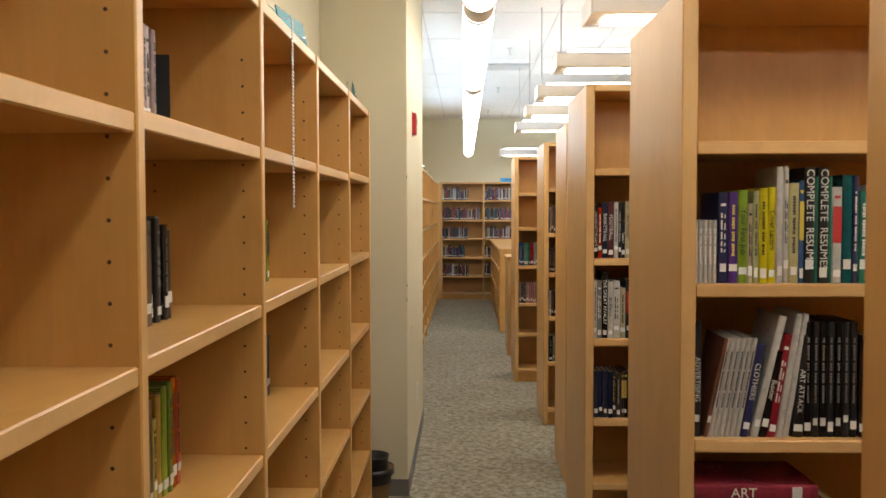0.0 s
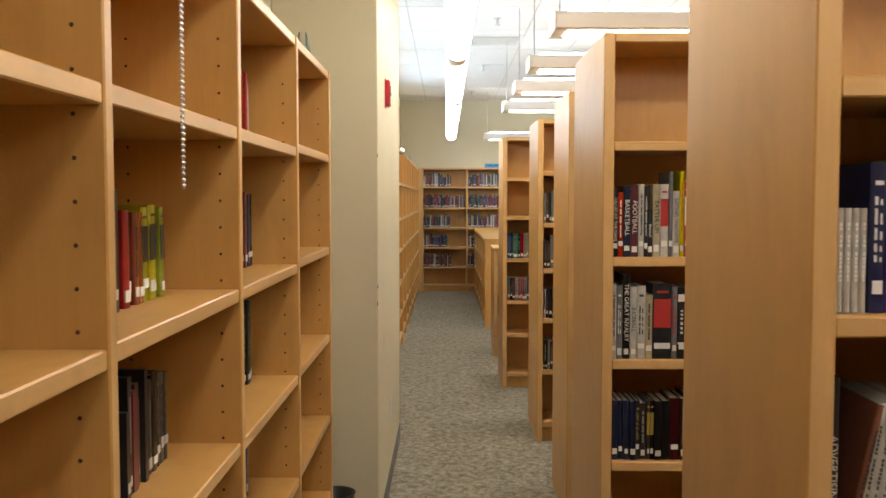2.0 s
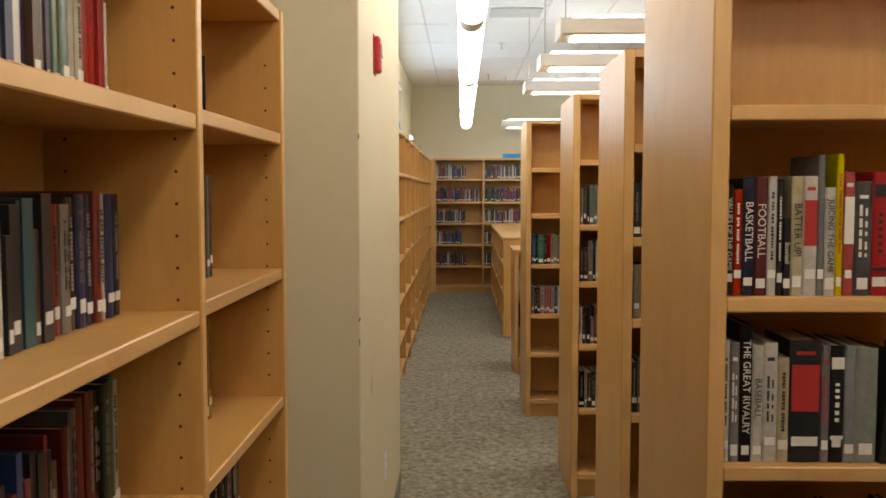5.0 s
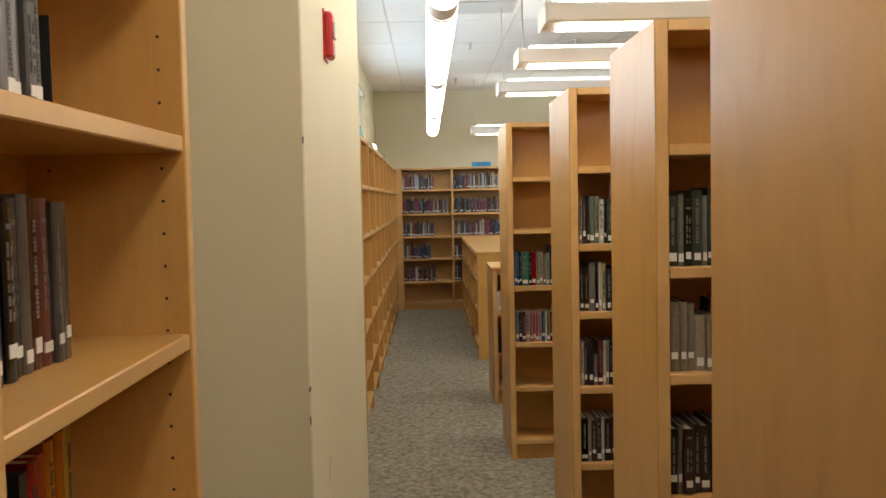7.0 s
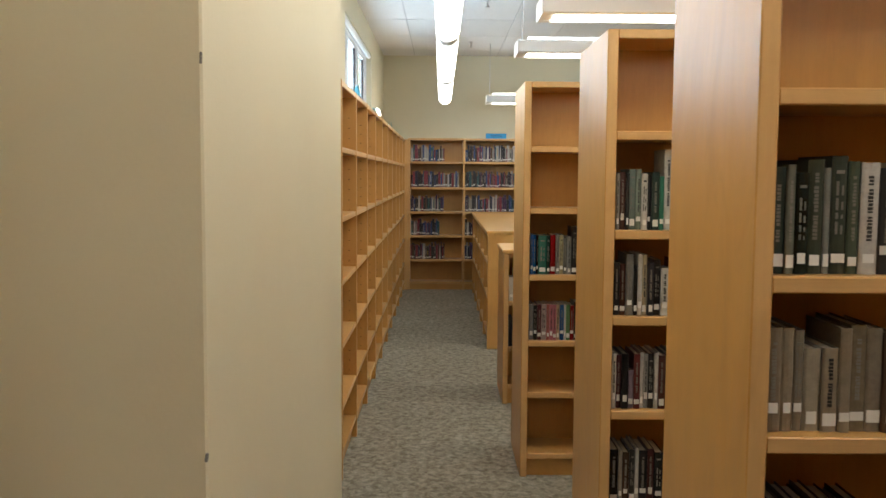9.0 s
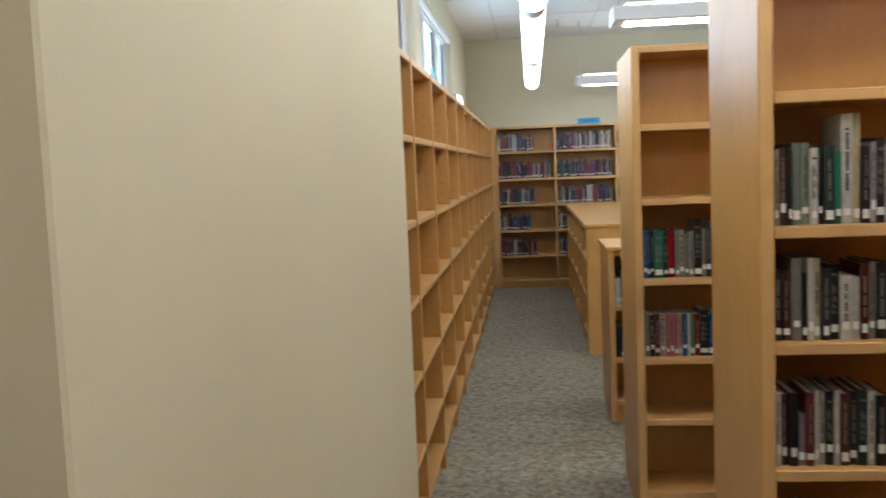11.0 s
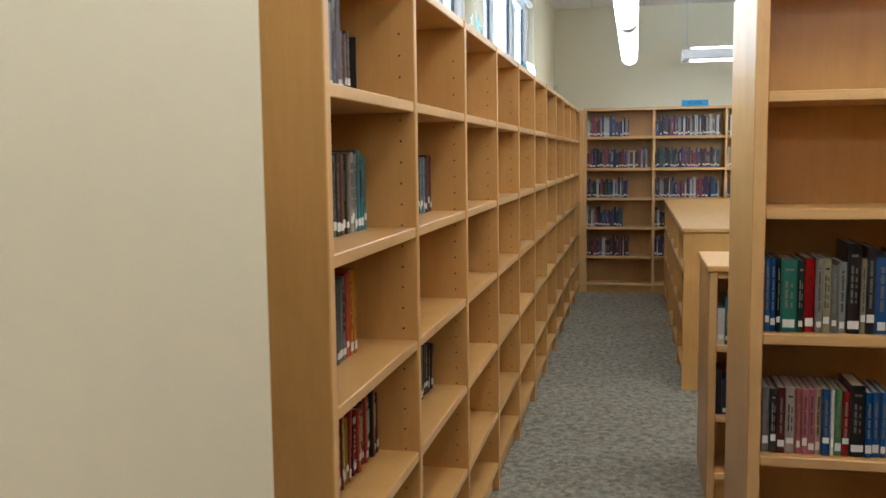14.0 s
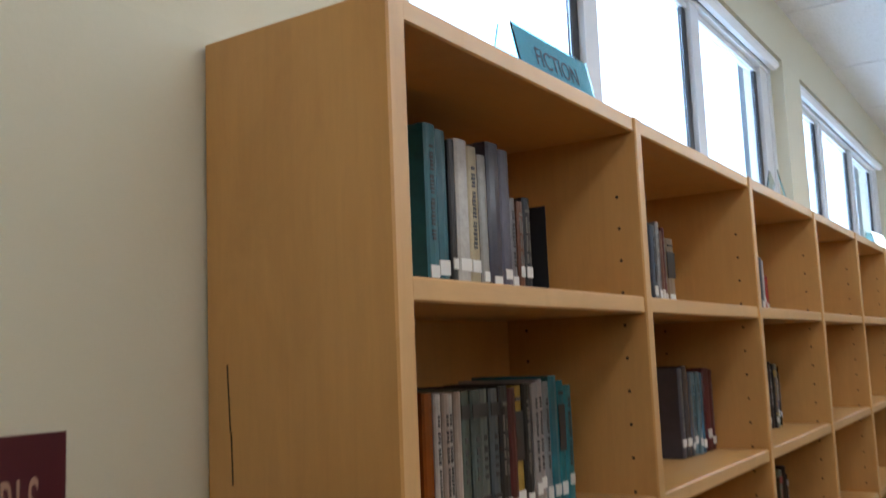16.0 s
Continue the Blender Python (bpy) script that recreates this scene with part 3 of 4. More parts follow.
# ---- lamps ----
TZ, TR = 2.71, 0.088
for k in range(-1, 5):
    y1 = 4.5 + 3.0 * k
    e = empty("tube_light", Matrix.Translation((0.11, y1 - 2.72, TZ)), "lit tubular white pendant light hung over the aisle", "ceiling light", "aisle tube lights")
    bm = bmesh.new()
    bmesh.ops.create_cone(bm, cap_ends=True, segments=32, radius1=TR, radius2=TR, depth=2.7, matrix=Matrix.Translation((0, 1.37, 0)) @ Matrix.Rotation(radians(90), 4, "X"))
    part("diffuser", bm, tube_glow, e)
    # unseen opaque cover, added to cut the tube's light on the ceiling
    bm = bmesh.new()
    arc = [radians(25 + 130 * i / 12) for i in range(13)]
    lo = [[bm.verts.new((r * math.cos(a), y, r * math.sin(a))) for a in arc] for r, y in ((TR + 0.001, 0.02), (TR + 0.001, 2.72), (TR + 0.004, 2.72), (TR + 0.004, 0.02))]
    for i in range(12):
        for p, q in ((0, 1), (1, 2), (2, 3), (3, 0)):
            bm.faces.new((lo[p][i], lo[p][i + 1], lo[q][i + 1], lo[q][i]))
    bmesh.ops.recalc_face_normals(bm, faces=bm.faces[:])
    part("top_shell", bm, white_paint, e, "white cover added to keep the tube's light off the ceiling")
    for y in (0.01, 2.72):
        bm = bmesh.new()
        bmesh.ops.create_cone(bm, cap_ends=False, segments=32, radius1=TR + 0.004, radius2=TR + 0.004, depth=0.03, matrix=Matrix.Translation((0, y, 0)) @ Matrix.Rotation(radians(90), 4, "X"))
        bmesh.ops.solidify(bm, geom=bm.faces[:], thickness=0.006)
        part("end_ring", bm, frame_paint, e)
    if k < 4:
        bm = bmesh.new()
        bmesh.ops.create_cone(bm, cap_ends=True, segments=32, radius1=TR - 0.004, radius2=TR - 0.004, depth=0.262, matrix=Matrix.Translation((0, 2.87, 0)) @ Matrix.Rotation(radians(90), 4, "X"))
        part("coupling", bm, frame_paint, e)
    for y in (0.3, 2.5):
        bm = bmesh.new()
        bmesh.ops.create_cone(bm, cap_ends=True, segments=8, radius1=0.003, radius2=0.003, depth=CEIL - TZ - TR + 0.01, matrix=Matrix.Translation((0, y, (CEIL - TZ + TR) / 2)))
        part("cable", bm, steel, e)
PZ = 2.6
for y in (-0.2, 1.35, 2.98, 4.62, 6.3, 7.9, 9.36, 11.1, 16.05):
    e = empty("pendant_light", Matrix.Translation((0.66, y, PZ)), "long white linear pendant with lit underside and uplight", "ceiling light", "pendants over the stacks")
    bm = bmesh.new()
    prof = [(-0.15, 0.0), (-0.17, 0.012), (-0.17, 0.09), (-0.155, 0.105), (-0.11, 0.105), (-0.11, 0.085), (0.11, 0.085), (0.11, 0.105), (0.155, 0.105), (0.17, 0.09), (0.17, 0.012), (0.15, 0.0), (0.13, 0.012), (-0.13, 0.012)]
    va = [bm.verts.new((0.012, a, c)) for a, c in prof]
    vb = [bm.verts.new((3.6, a, c)) for a, c in prof]
    for i in range(len(prof)):
        j = (i + 1) % len(prof)
        bm.faces.new((va[i], va[j], vb[j], vb[i]))
    bmesh.ops.recalc_face_normals(bm, faces=bm.faces[:])
    part("housing", bm, white_paint, e)
    for x in (0.0, 3.6):
        block("end_plate", (x, -0.172, -0.003), (x + 0.012, 0.172, 0.11), frame_paint, e, bevel=0.004)
    block("diffuser", (0.09, -0.128, 0.0), (3.52, 0.128, 0.011), pendant_glow, e)
    block("uplight", (0.09, -0.108, 0.088), (3.52, 0.108, 0.132), uplight_glow, e)
    for x in (0.05, 3.4):
        bm = bmesh.new()
        bmesh.ops.create_cone(bm, cap_ends=True, segments=8, radius1=0.005, radius2=0.005, depth=CEIL - PZ - 0.085, matrix=Matrix.Translation((x, 0, (CEIL - PZ + 0.085) / 2)))
        part("cable", bm, steel, e)

# ---- ceiling fittings ----
for x, y in ((0.52, 13.0), (0.53, 9.85), (0.45, 15.9), (1.68, 12.9)):
    e = empty("sprinkler_head", Matrix.Translation((x, y, CEIL)), "small chrome ceiling sprinkler with a round plate", "sprinkler", "sprinklers")
    for nm, r, z0, z1 in (("escutcheon", 0.038, -0.012, 0.006), ("stem", 0.011, -0.07, -0.01), ("deflector", 0.028, -0.078, -0.071)):
        bm = bmesh.new()
        bmesh.ops.create_cone(bm, cap_ends=True, segments=16, radius1=r * 0.85, radius2=r, depth=z1 - z0, matrix=Matrix.Translation((0, 0, (z0 + z1) / 2)))
        part(nm, bm, steel, e)
vent = empty("ceiling_vent", Matrix.Translation((0.58, 11.1, CEIL)), "square white louvred ceiling air vent", "vent")
for lo, hi in (((-0.3, -0.3), (0.3, -0.26)), ((-0.3, 0.26), (0.3, 0.3)), ((-0.3, -0.26), (-0.26, 0.26)), ((0.26, -0.26), (0.3, 0.26))):
    block("frame", (*lo, -0.012), (*hi, 0.004), white_paint, vent)
block("backing", (-0.26, -0.26, -0.003), (0.26, 0.26, 0.003), dark_plastic, vent)
for i in range(9):
    put("slat", box_mesh((0.5, 0.04, 0.003), white_paint, 0), vent, pose(0, -0.22 + i * 0.055, -0.014, 35, 0, 0))

# ---- on the pillar ----
pillar = bpy.data.objects["wall_pillar"]
for x, y, z, w, h, lean in ((PILLAR[0] - 0.002, PILLAR[1] + 0.001, 1.19, 0.005, 0.014, 8), (PILLAR[0] - 0.003, PILLAR[1] + 0.001, 1.11, 0.004, 0.022, -4), (PILLAR[0] - 0.002, PILLAR[1] + 0.001, 1.82, 0.004, 0.018, 3)):
    put("paint_chip", box_mesh((w, w, h), rubber, 0.001), pillar, pillar.matrix_basis.inverted() @ pose(x, y, z, 0, lean, 0), "chipped paint on the corner")
put("scuff", box_mesh((0.001, 0.003, 0.07), rubber, 0), pillar, pillar.matrix_basis.inverted() @ pose(PILLAR[0] + 0.0002, 5.5, 0.875, -28, 0, 0), "dark scuff on the paint")
alarm = empty("fire_alarm", Matrix.Translation((PILLAR[0], 5.68, 2.175)), "red wall-mounted fire alarm strobe with a white lens", "fire alarm")
block("body", (0, -0.042, -0.07), (0.028, 0.042, 0.07), red_plastic, alarm, bevel=0.012)
block("back_plate", (-0.001, -0.047, -0.077), (0.005, 0.047, 0.077), red_plastic, alarm)
block("strobe_lens", (0.028, -0.024, -0.01), (0.036, 0.024, 0.04), label_white, alarm, "clear strobe lens", 0.006)
for i in range(4):
    block("grille_slot", (0.0282, -0.028, -0.03 - 0.009 * i), (0.0292, 0.028, -0.027 - 0.009 * i), dark_plastic, alarm)
outlet = empty("wall_plate", Matrix.Translation((PILLAR[0], 6.06, 0.39)), "ivory wall outlet plate on the painted pillar", "outlet")
block("plate", (0, -0.036, -0.058), (0.006, 0.036, 0.058), frame_paint, outlet, bevel=0.002)
for z in (-0.022, 0.022):
    block("socket", (0.006, -0.017, z - 0.014), (0.008, 0.017, z + 0.014), white_paint, outlet)
    for y in (-0.006, 0.006):
        block("slot", (0.0081, y - 0.0012, z - 0.004), (0.0086, y + 0.0012, z + 0.006), dark_plastic, outlet)


def lathe(profile, segments=28):
    bm = bmesh.new()
    rings = [[bm.verts.new((r * math.cos(2 * math.pi * i / segments), r * math.sin(2 * math.pi * i / segments), z)) for i in range(segments)] for r, z in profile]
    for a, b in zip(rings, rings[1:]):
        for i in range(segments):
            bm.faces.new((a[i], a[(i + 1) % segments], b[(i + 1) % segments], b[i]))
    bm.faces.new(rings[0][::-1])
    return bm


bin_ = empty("waste_bin", Matrix.Translation((-0.49, 4.92, BASE)), "small tan waste bin with a dark liner between bookcase and wall", "waste bin")
part("bucket", lathe([(0.09, 0.0), (0.115, 0.22), (0.121, 0.225), (0.121, 0.232), (0.11, 0.23), (0.087, 0.012)]), straw, bin_, smooth=True)
part("liner", lathe([(0.108, 0.15), (0.118, 0.234), (0.126, 0.238), (0.128, 0.2), (0.125, 0.2)]), dark_plastic, bin_, "black plastic liner folded over the rim", smooth=True)
can = empty("dark_pot", Matrix.Translation((-0.49, 4.92, 0.2 + BASE)), "dark container sitting in the waste bin", "container")
part("pot", lathe([(0.07, -0.12), (0.095, 0.09), (0.1, 0.1), (0.092, 0.1), (0.07, -0.1)]), dark_plastic, can, smooth=True)

poster = empty("poster", pose(X_WIN + 0.002, 7.315, 1.62, 90, 0, 90), "maroon library poster on the cream wall", "poster")
block("sheet", (-0.26, -0.86, 0), (0.26, 0.0, 0.002), poster_red, poster, bevel=0)
letters("title_lettering", "OTT GIRLS", 0.095, poster_tan, poster, pose(0.15, -0.085, 0.0024), 0.33, "tan capital letters")
for x0, y0, x1, y1 in ((-0.24, -0.152, 0.24, -0.147), (0.235, -0.82, 0.24, -0.152), (-0.24, -0.82, -0.235, -0.152)):
    block("border_line", (x0, y0, 0.002), (x1, y1, 0.003), poster_tan, poster, bevel=0)
block("picture", (-0.22, -0.8, 0.002), (0.22, -0.17, 0.003), dark_plastic, poster, "dark book cover picture", 0)
for i in range(2):
    block("lettering_bar", (0.1, -0.225 - 0.05 * i, 0.003), (0.17, -0.195 - 0.05 * i, 0.004), poster_tan, poster, bevel=0)
put("picture_stripe", box_mesh((0.03, 0.5, 0.001), label_white, 0), poster, pose(0.19, -0.45, 0.0036, 0, 0, -6))

# ---- signs standing on the bookcases ----


def top_sign(y, length, tilt, text, mat=None):
    e = empty("shelf_sign", Matrix.Translation((FRONT - 0.05, y, TOP)) @ Matrix.Rotation(radians(90 + tilt), 4, "Z"), "clear acrylic holder with a teal section sign on the bookcase", "sign", "section signs")
    put("holder_front", box_mesh((length, 0.003, 0.1), acrylic, 0.0005), e, pose(0, 0, 0.05, -12, 0, 0))
    put("holder_back", box_mesh((length, 0.003, 0.1), acrylic, 0.0005), e, pose(0, 0.045, 0.05, 12, 0, 0))
    put("card", box_mesh((length - 0.006, 0.0008, 0.094), mat or sign_paper, 0), e, pose(0, 0.0035, 0.05, -12, 0, 0))
    if text:
        letters("lettering", text, 0.05, ink, e, pose(0, -0.0022, 0.05, 78, 0, 0), 0.9)
    return e


top_sign(2.8, 0.3, -6, "")
top_sign(4.42, 0.26, 8, "")
top_sign(8.37, 0.3, 0, "FICTION")
top_sign(10.08, 0.28, 10, "")
top_sign(12.2, 0.28, -4, "")
top_sign(14.4, 0.28, 3, "")
e = empty("shelf_sign", Matrix.Translation((0.86, 17.02, TOP + 0.02)), "bright blue section sign on the end bookcase", "sign", "section signs")
put("card", box_mesh((0.3, 0.004, 0.075), blue_paper, 0), e, pose(0, 0, 0.0375, 0, 0, 0))
letters("lettering", "FICTION", 0.042, ink, e, pose(0, -0.003, 0.038, 90, 0, 0), 1.0)

# beaded blind chain that falls over the bookcase's top edge
chain = empty("blind_chain", Matrix.Translation((FRONT + 0.012, 2.455, TOP)), "beaded metal roller-blind chain hung over the shelf edge", "chain")
for dy in (0.0, 0.009):
    bm = bmesh.new()
    bmesh.ops.create_cone(bm, cap_ends=True, segments=6, radius1=0.0009, radius2=0.0009, depth=0.54, matrix=Matrix.Translation((0, dy, -0.25)))
    part("cord", bm, steel, chain)
    bm = bmesh.new()
    for i in range(51):
        bmesh.ops.create_icosphere(bm, subdivisions=1, radius=0.0038, matrix=Matrix.Translation((0, dy, 0.012 - i * 0.0105)))
    tagged(part("bead_string", bm, steel, chain, smooth=True), kind="stuff")
put("over_edge", box_mesh((0.34, 0.003, 0.003), steel, 0), chain, (-0.166, 0.0045, 0.016))

# ---- books ----
SPINE = Matrix(((0, 1, 0, 0), (0, 0, -1, 0), (-1, 0, 0, 0), (0, 0, 0, 1)))
INKS = {"g": (.16, .15, .13), "w": (.7, .68, .62), "k": (.02, .02, .02), "r": (.4, .03, .03), "y": (.65, .5, .08)}
ink_mats = {k: material("title_ink_" + k, painted(v, 0.45, 0.0)) for k, v in INKS.items()}


def titled(case, x, z, t, h, colour, text="", tone="w", tilt=0.0, y=0.035, size=0.0, at=0.55, kind=None, sticker=True):
    """One book with a readable title down its spine. Returns where the next one may start."""
    m = case.matrix_basis @ Matrix.Translation((x, y, z + 0.0008)) @ Matrix.Rotation(radians(tilt), 4, "Y")
    b = book(m, t, h, 0.17, colour, INKS[tone], kind if not text else None, sticker)
    if text:
        b["label"] = "%s book titled %s on its spine" % (colour_word(colour), text.lower())
        s = size or min(t * 0.9, h * 1.25 / len(text))
        tagged(letters("title_lettering", text, s, ink_mats[tone], b, Matrix.Translation((t / 2, -0.0012, h * at)) @ SPINE), kind="stuff")
    return x + t / math.cos(radians(tilt)) + 0.001


W, K, NAVY, RED, MAROON, TEAL, CREAM, GREY = (.6, .58, .54), (.015, .015, .018), (.03, .04, .12), (.5, .03, .04), (.13, .015, .025), (.02, .14, .15), (.55, .48, .33), (.25, .25, .26)
LB, DG, BRN, BLK = (.18, .3, .36), (.1, .1, .13), (.2, .08, .04), (.015, .015, .018)
YELLOW, LIME, PURPLE = (.68, .58, .04), (.3, .45, .06), (.12, .04, .28)
s1, z = stacks[1], ROW_LEVELS[1][1]
x = 0.042
for i in range(5):
    x = titled(s1, x, z, 0.0105, 0.155, W, kind=0, sticker=False, y=0.04)
for t, h, c, text, tone, kind in ((.024, .222, NAVY, "", "w", 1), (.023, .223, PURPLE, "", "y", 0), (.022, .228, LIME, "Your First Job", "k", None), (.012, .195, CREAM, "", "k", 1), (.014, .225, (.5, .5, .3), "", "k", 0),
                                  (.02, .232, YELLOW, "", "k", 0), (.019, .235, YELLOW, "Cover Letters", "k", None), (.017, .285, W, "", "k", None), (.012, .287, W, "", "k", 1), (.024, .245, (.6, .55, .3), "", "k", 0), (.011, .25, (.1, .2, .4), "", "y", 3)):
    x = titled(s1, x, z, t, h, c, text, tone, kind=kind)
for i in range(2):
    x = titled(s1, x, z, .025, .283, K, "COMPLETE  RESUMES", "w", size=0.026)
    x = titled(s1, x, z, .007, .26, (.05, .3, .2), sticker=False)
for t, h, c, tone, kind in ((.023, .235, W, "r", 3), (.024, .265, TEAL, "w", None), (.014, .262, NAVY, "w", 0), (.024, .225, (.03, .2, .15), "w", 0), (.02, .24, W, "k", 1)):
    x = titled(s1, x, z, t, h, c, "", tone, kind=kind)
fill(s1, x, 0.5, z, "bright", 5)
z = ROW_LEVELS[1][2]
x = titled(s1, 0.042, z, .02, .285, K, "ADVERTISING", "w", at=.5)
x = titled(s1, x + 0.004, z, .012, .25, (.3, .12, .08), "", "k", 12, kind=0)
for i in range(6):
    x = titled(s1, x, z, .0118, .25, W, "", "k", 10, kind=0, sticker=False)
x = titled(s1, x, z, .02, .235, (.05, .05, .16), "CLOTHIERS", "w", 10, at=.6)
x = titled(s1, x + .003, z, .019, .31, W, "", "k", 13, kind=None)
x = titled(s1, x, z, .02, .22, K, "Bustier", "w", 11, at=.55)
x = titled(s1, x, z, .02, .26, (.35, .02, .04), "", "w", 9, kind=1)
for i in range(2):
    x = titled(s1, x, z, .015, .31, W, "", "k", 9, kind=None, sticker=False)
x = titled(s1, x + .006, z, .029, .255, K, "ART ATTACK", "w", 4, at=.45, size=.018)
for i in range(7):
    x = titled(s1, x + .0006, z, .017, .285, K, "", "g", kind=0)
fill(s1, x, 0.5, z, "dark", 6, h=0.27)
z = ROW_LEVELS[1][3]
lay = s1.matrix_basis @ Matrix.Translation((0.045, 0.02, z + 0.266)) @ Matrix.Rotation(radians(90), 4, "Y")
flat = book(lay, 0.04, 0.3, 0.22, (.4, .07, .1), INKS["w"], None, False)
flat["label"] = "large red book titled art lying on upright books"
letters("title_lettering", "ART", 0.034, ink_mats["w"], flat, Matrix.Translation((0.02, -0.0012, 0.12)) @ Matrix.Rotation(radians(180), 4, "Y") @ SPINE)
put("spine_label", box_mesh((0.03, 0.0026, 0.024), label_white, 0), flat, (0.02, 0.0006, 0.25))
fill(s1, 0.045, 0.40, z, "red", 7, h=0.22, spread=0.0, thick=(0.025, 0.031))

s2, z = stacks[2], ROW_LEVELS[2][1]
x = 0.042
for t, h, c, text, tone, kind in ((.017, .215, K, "VALUES OF THE GAME", "w", None), (.017, .205, (.55, .06, .03), "", "w", 0), (.025, .225, (.04, .05, .09), "BASKETBALL", "w", None), (.026, .228, MAROON, "FOOTBALL", "w", None), (.019, .23, W, "", "k", 0), (.012, .225, K, "", "w", 0),
                                  (.016, .15, K, "Baseball", "w", None), (.024, .23, CREAM, "BATTER UP!", "k", None), (.029, .23, W, "", "r", 3), (.014, .27, GREY, "", "w", None), (.022, .208, W, "JUICING THE GAME", "k", None), (.015, .272, YELLOW, "", "r", 0),
                                  (.022, .238, (.5, .1, .1), "", "w", 3), (.036, .22, (.1, .1, .11), "", "w", 1), (.033, .238, RED, "", "k", 2), (.03, .22, NAVY, "", "w", 1)):
    x = titled(s2, x, z, t, h * 1.1, c, text, tone, kind=kind)
fill(s2, x, 0.5, z, "red", 9)
z = ROW_LEVELS[2][2]
x = 0.042
for t, h, c, text, tone, kind in ((.015, .24, W, "", "k", 0), (.02, .235, GREY, "", "w", 1), (.026, .27, K, "THE GREAT RIVALRY", "w", None), (.022, .23, W, "BASEBALL", "k", None), (.03, .235, W, "", "k", 1), (.024, .205, CREAM, "", "k", 0),
                                  (.066, .24, (.03, .035, .04), "", "r", 3), (.018, .23, GREY, "", "r", 1), (.03, .23, K, "", "w", 2), (.022, .23, (.3, .33, .33), "", "w", None), (.046, .225, (.33, .36, .33), "", "k", None)):
    x = titled(s2, x, z, t, h * 1.1, c, text, tone, kind=kind)
fill(s2, x, 0.5, z, "white", 10)
fill(s2, 0.042, 0.46, ROW_LEVELS[2][3], "dark", 11, h=.21)

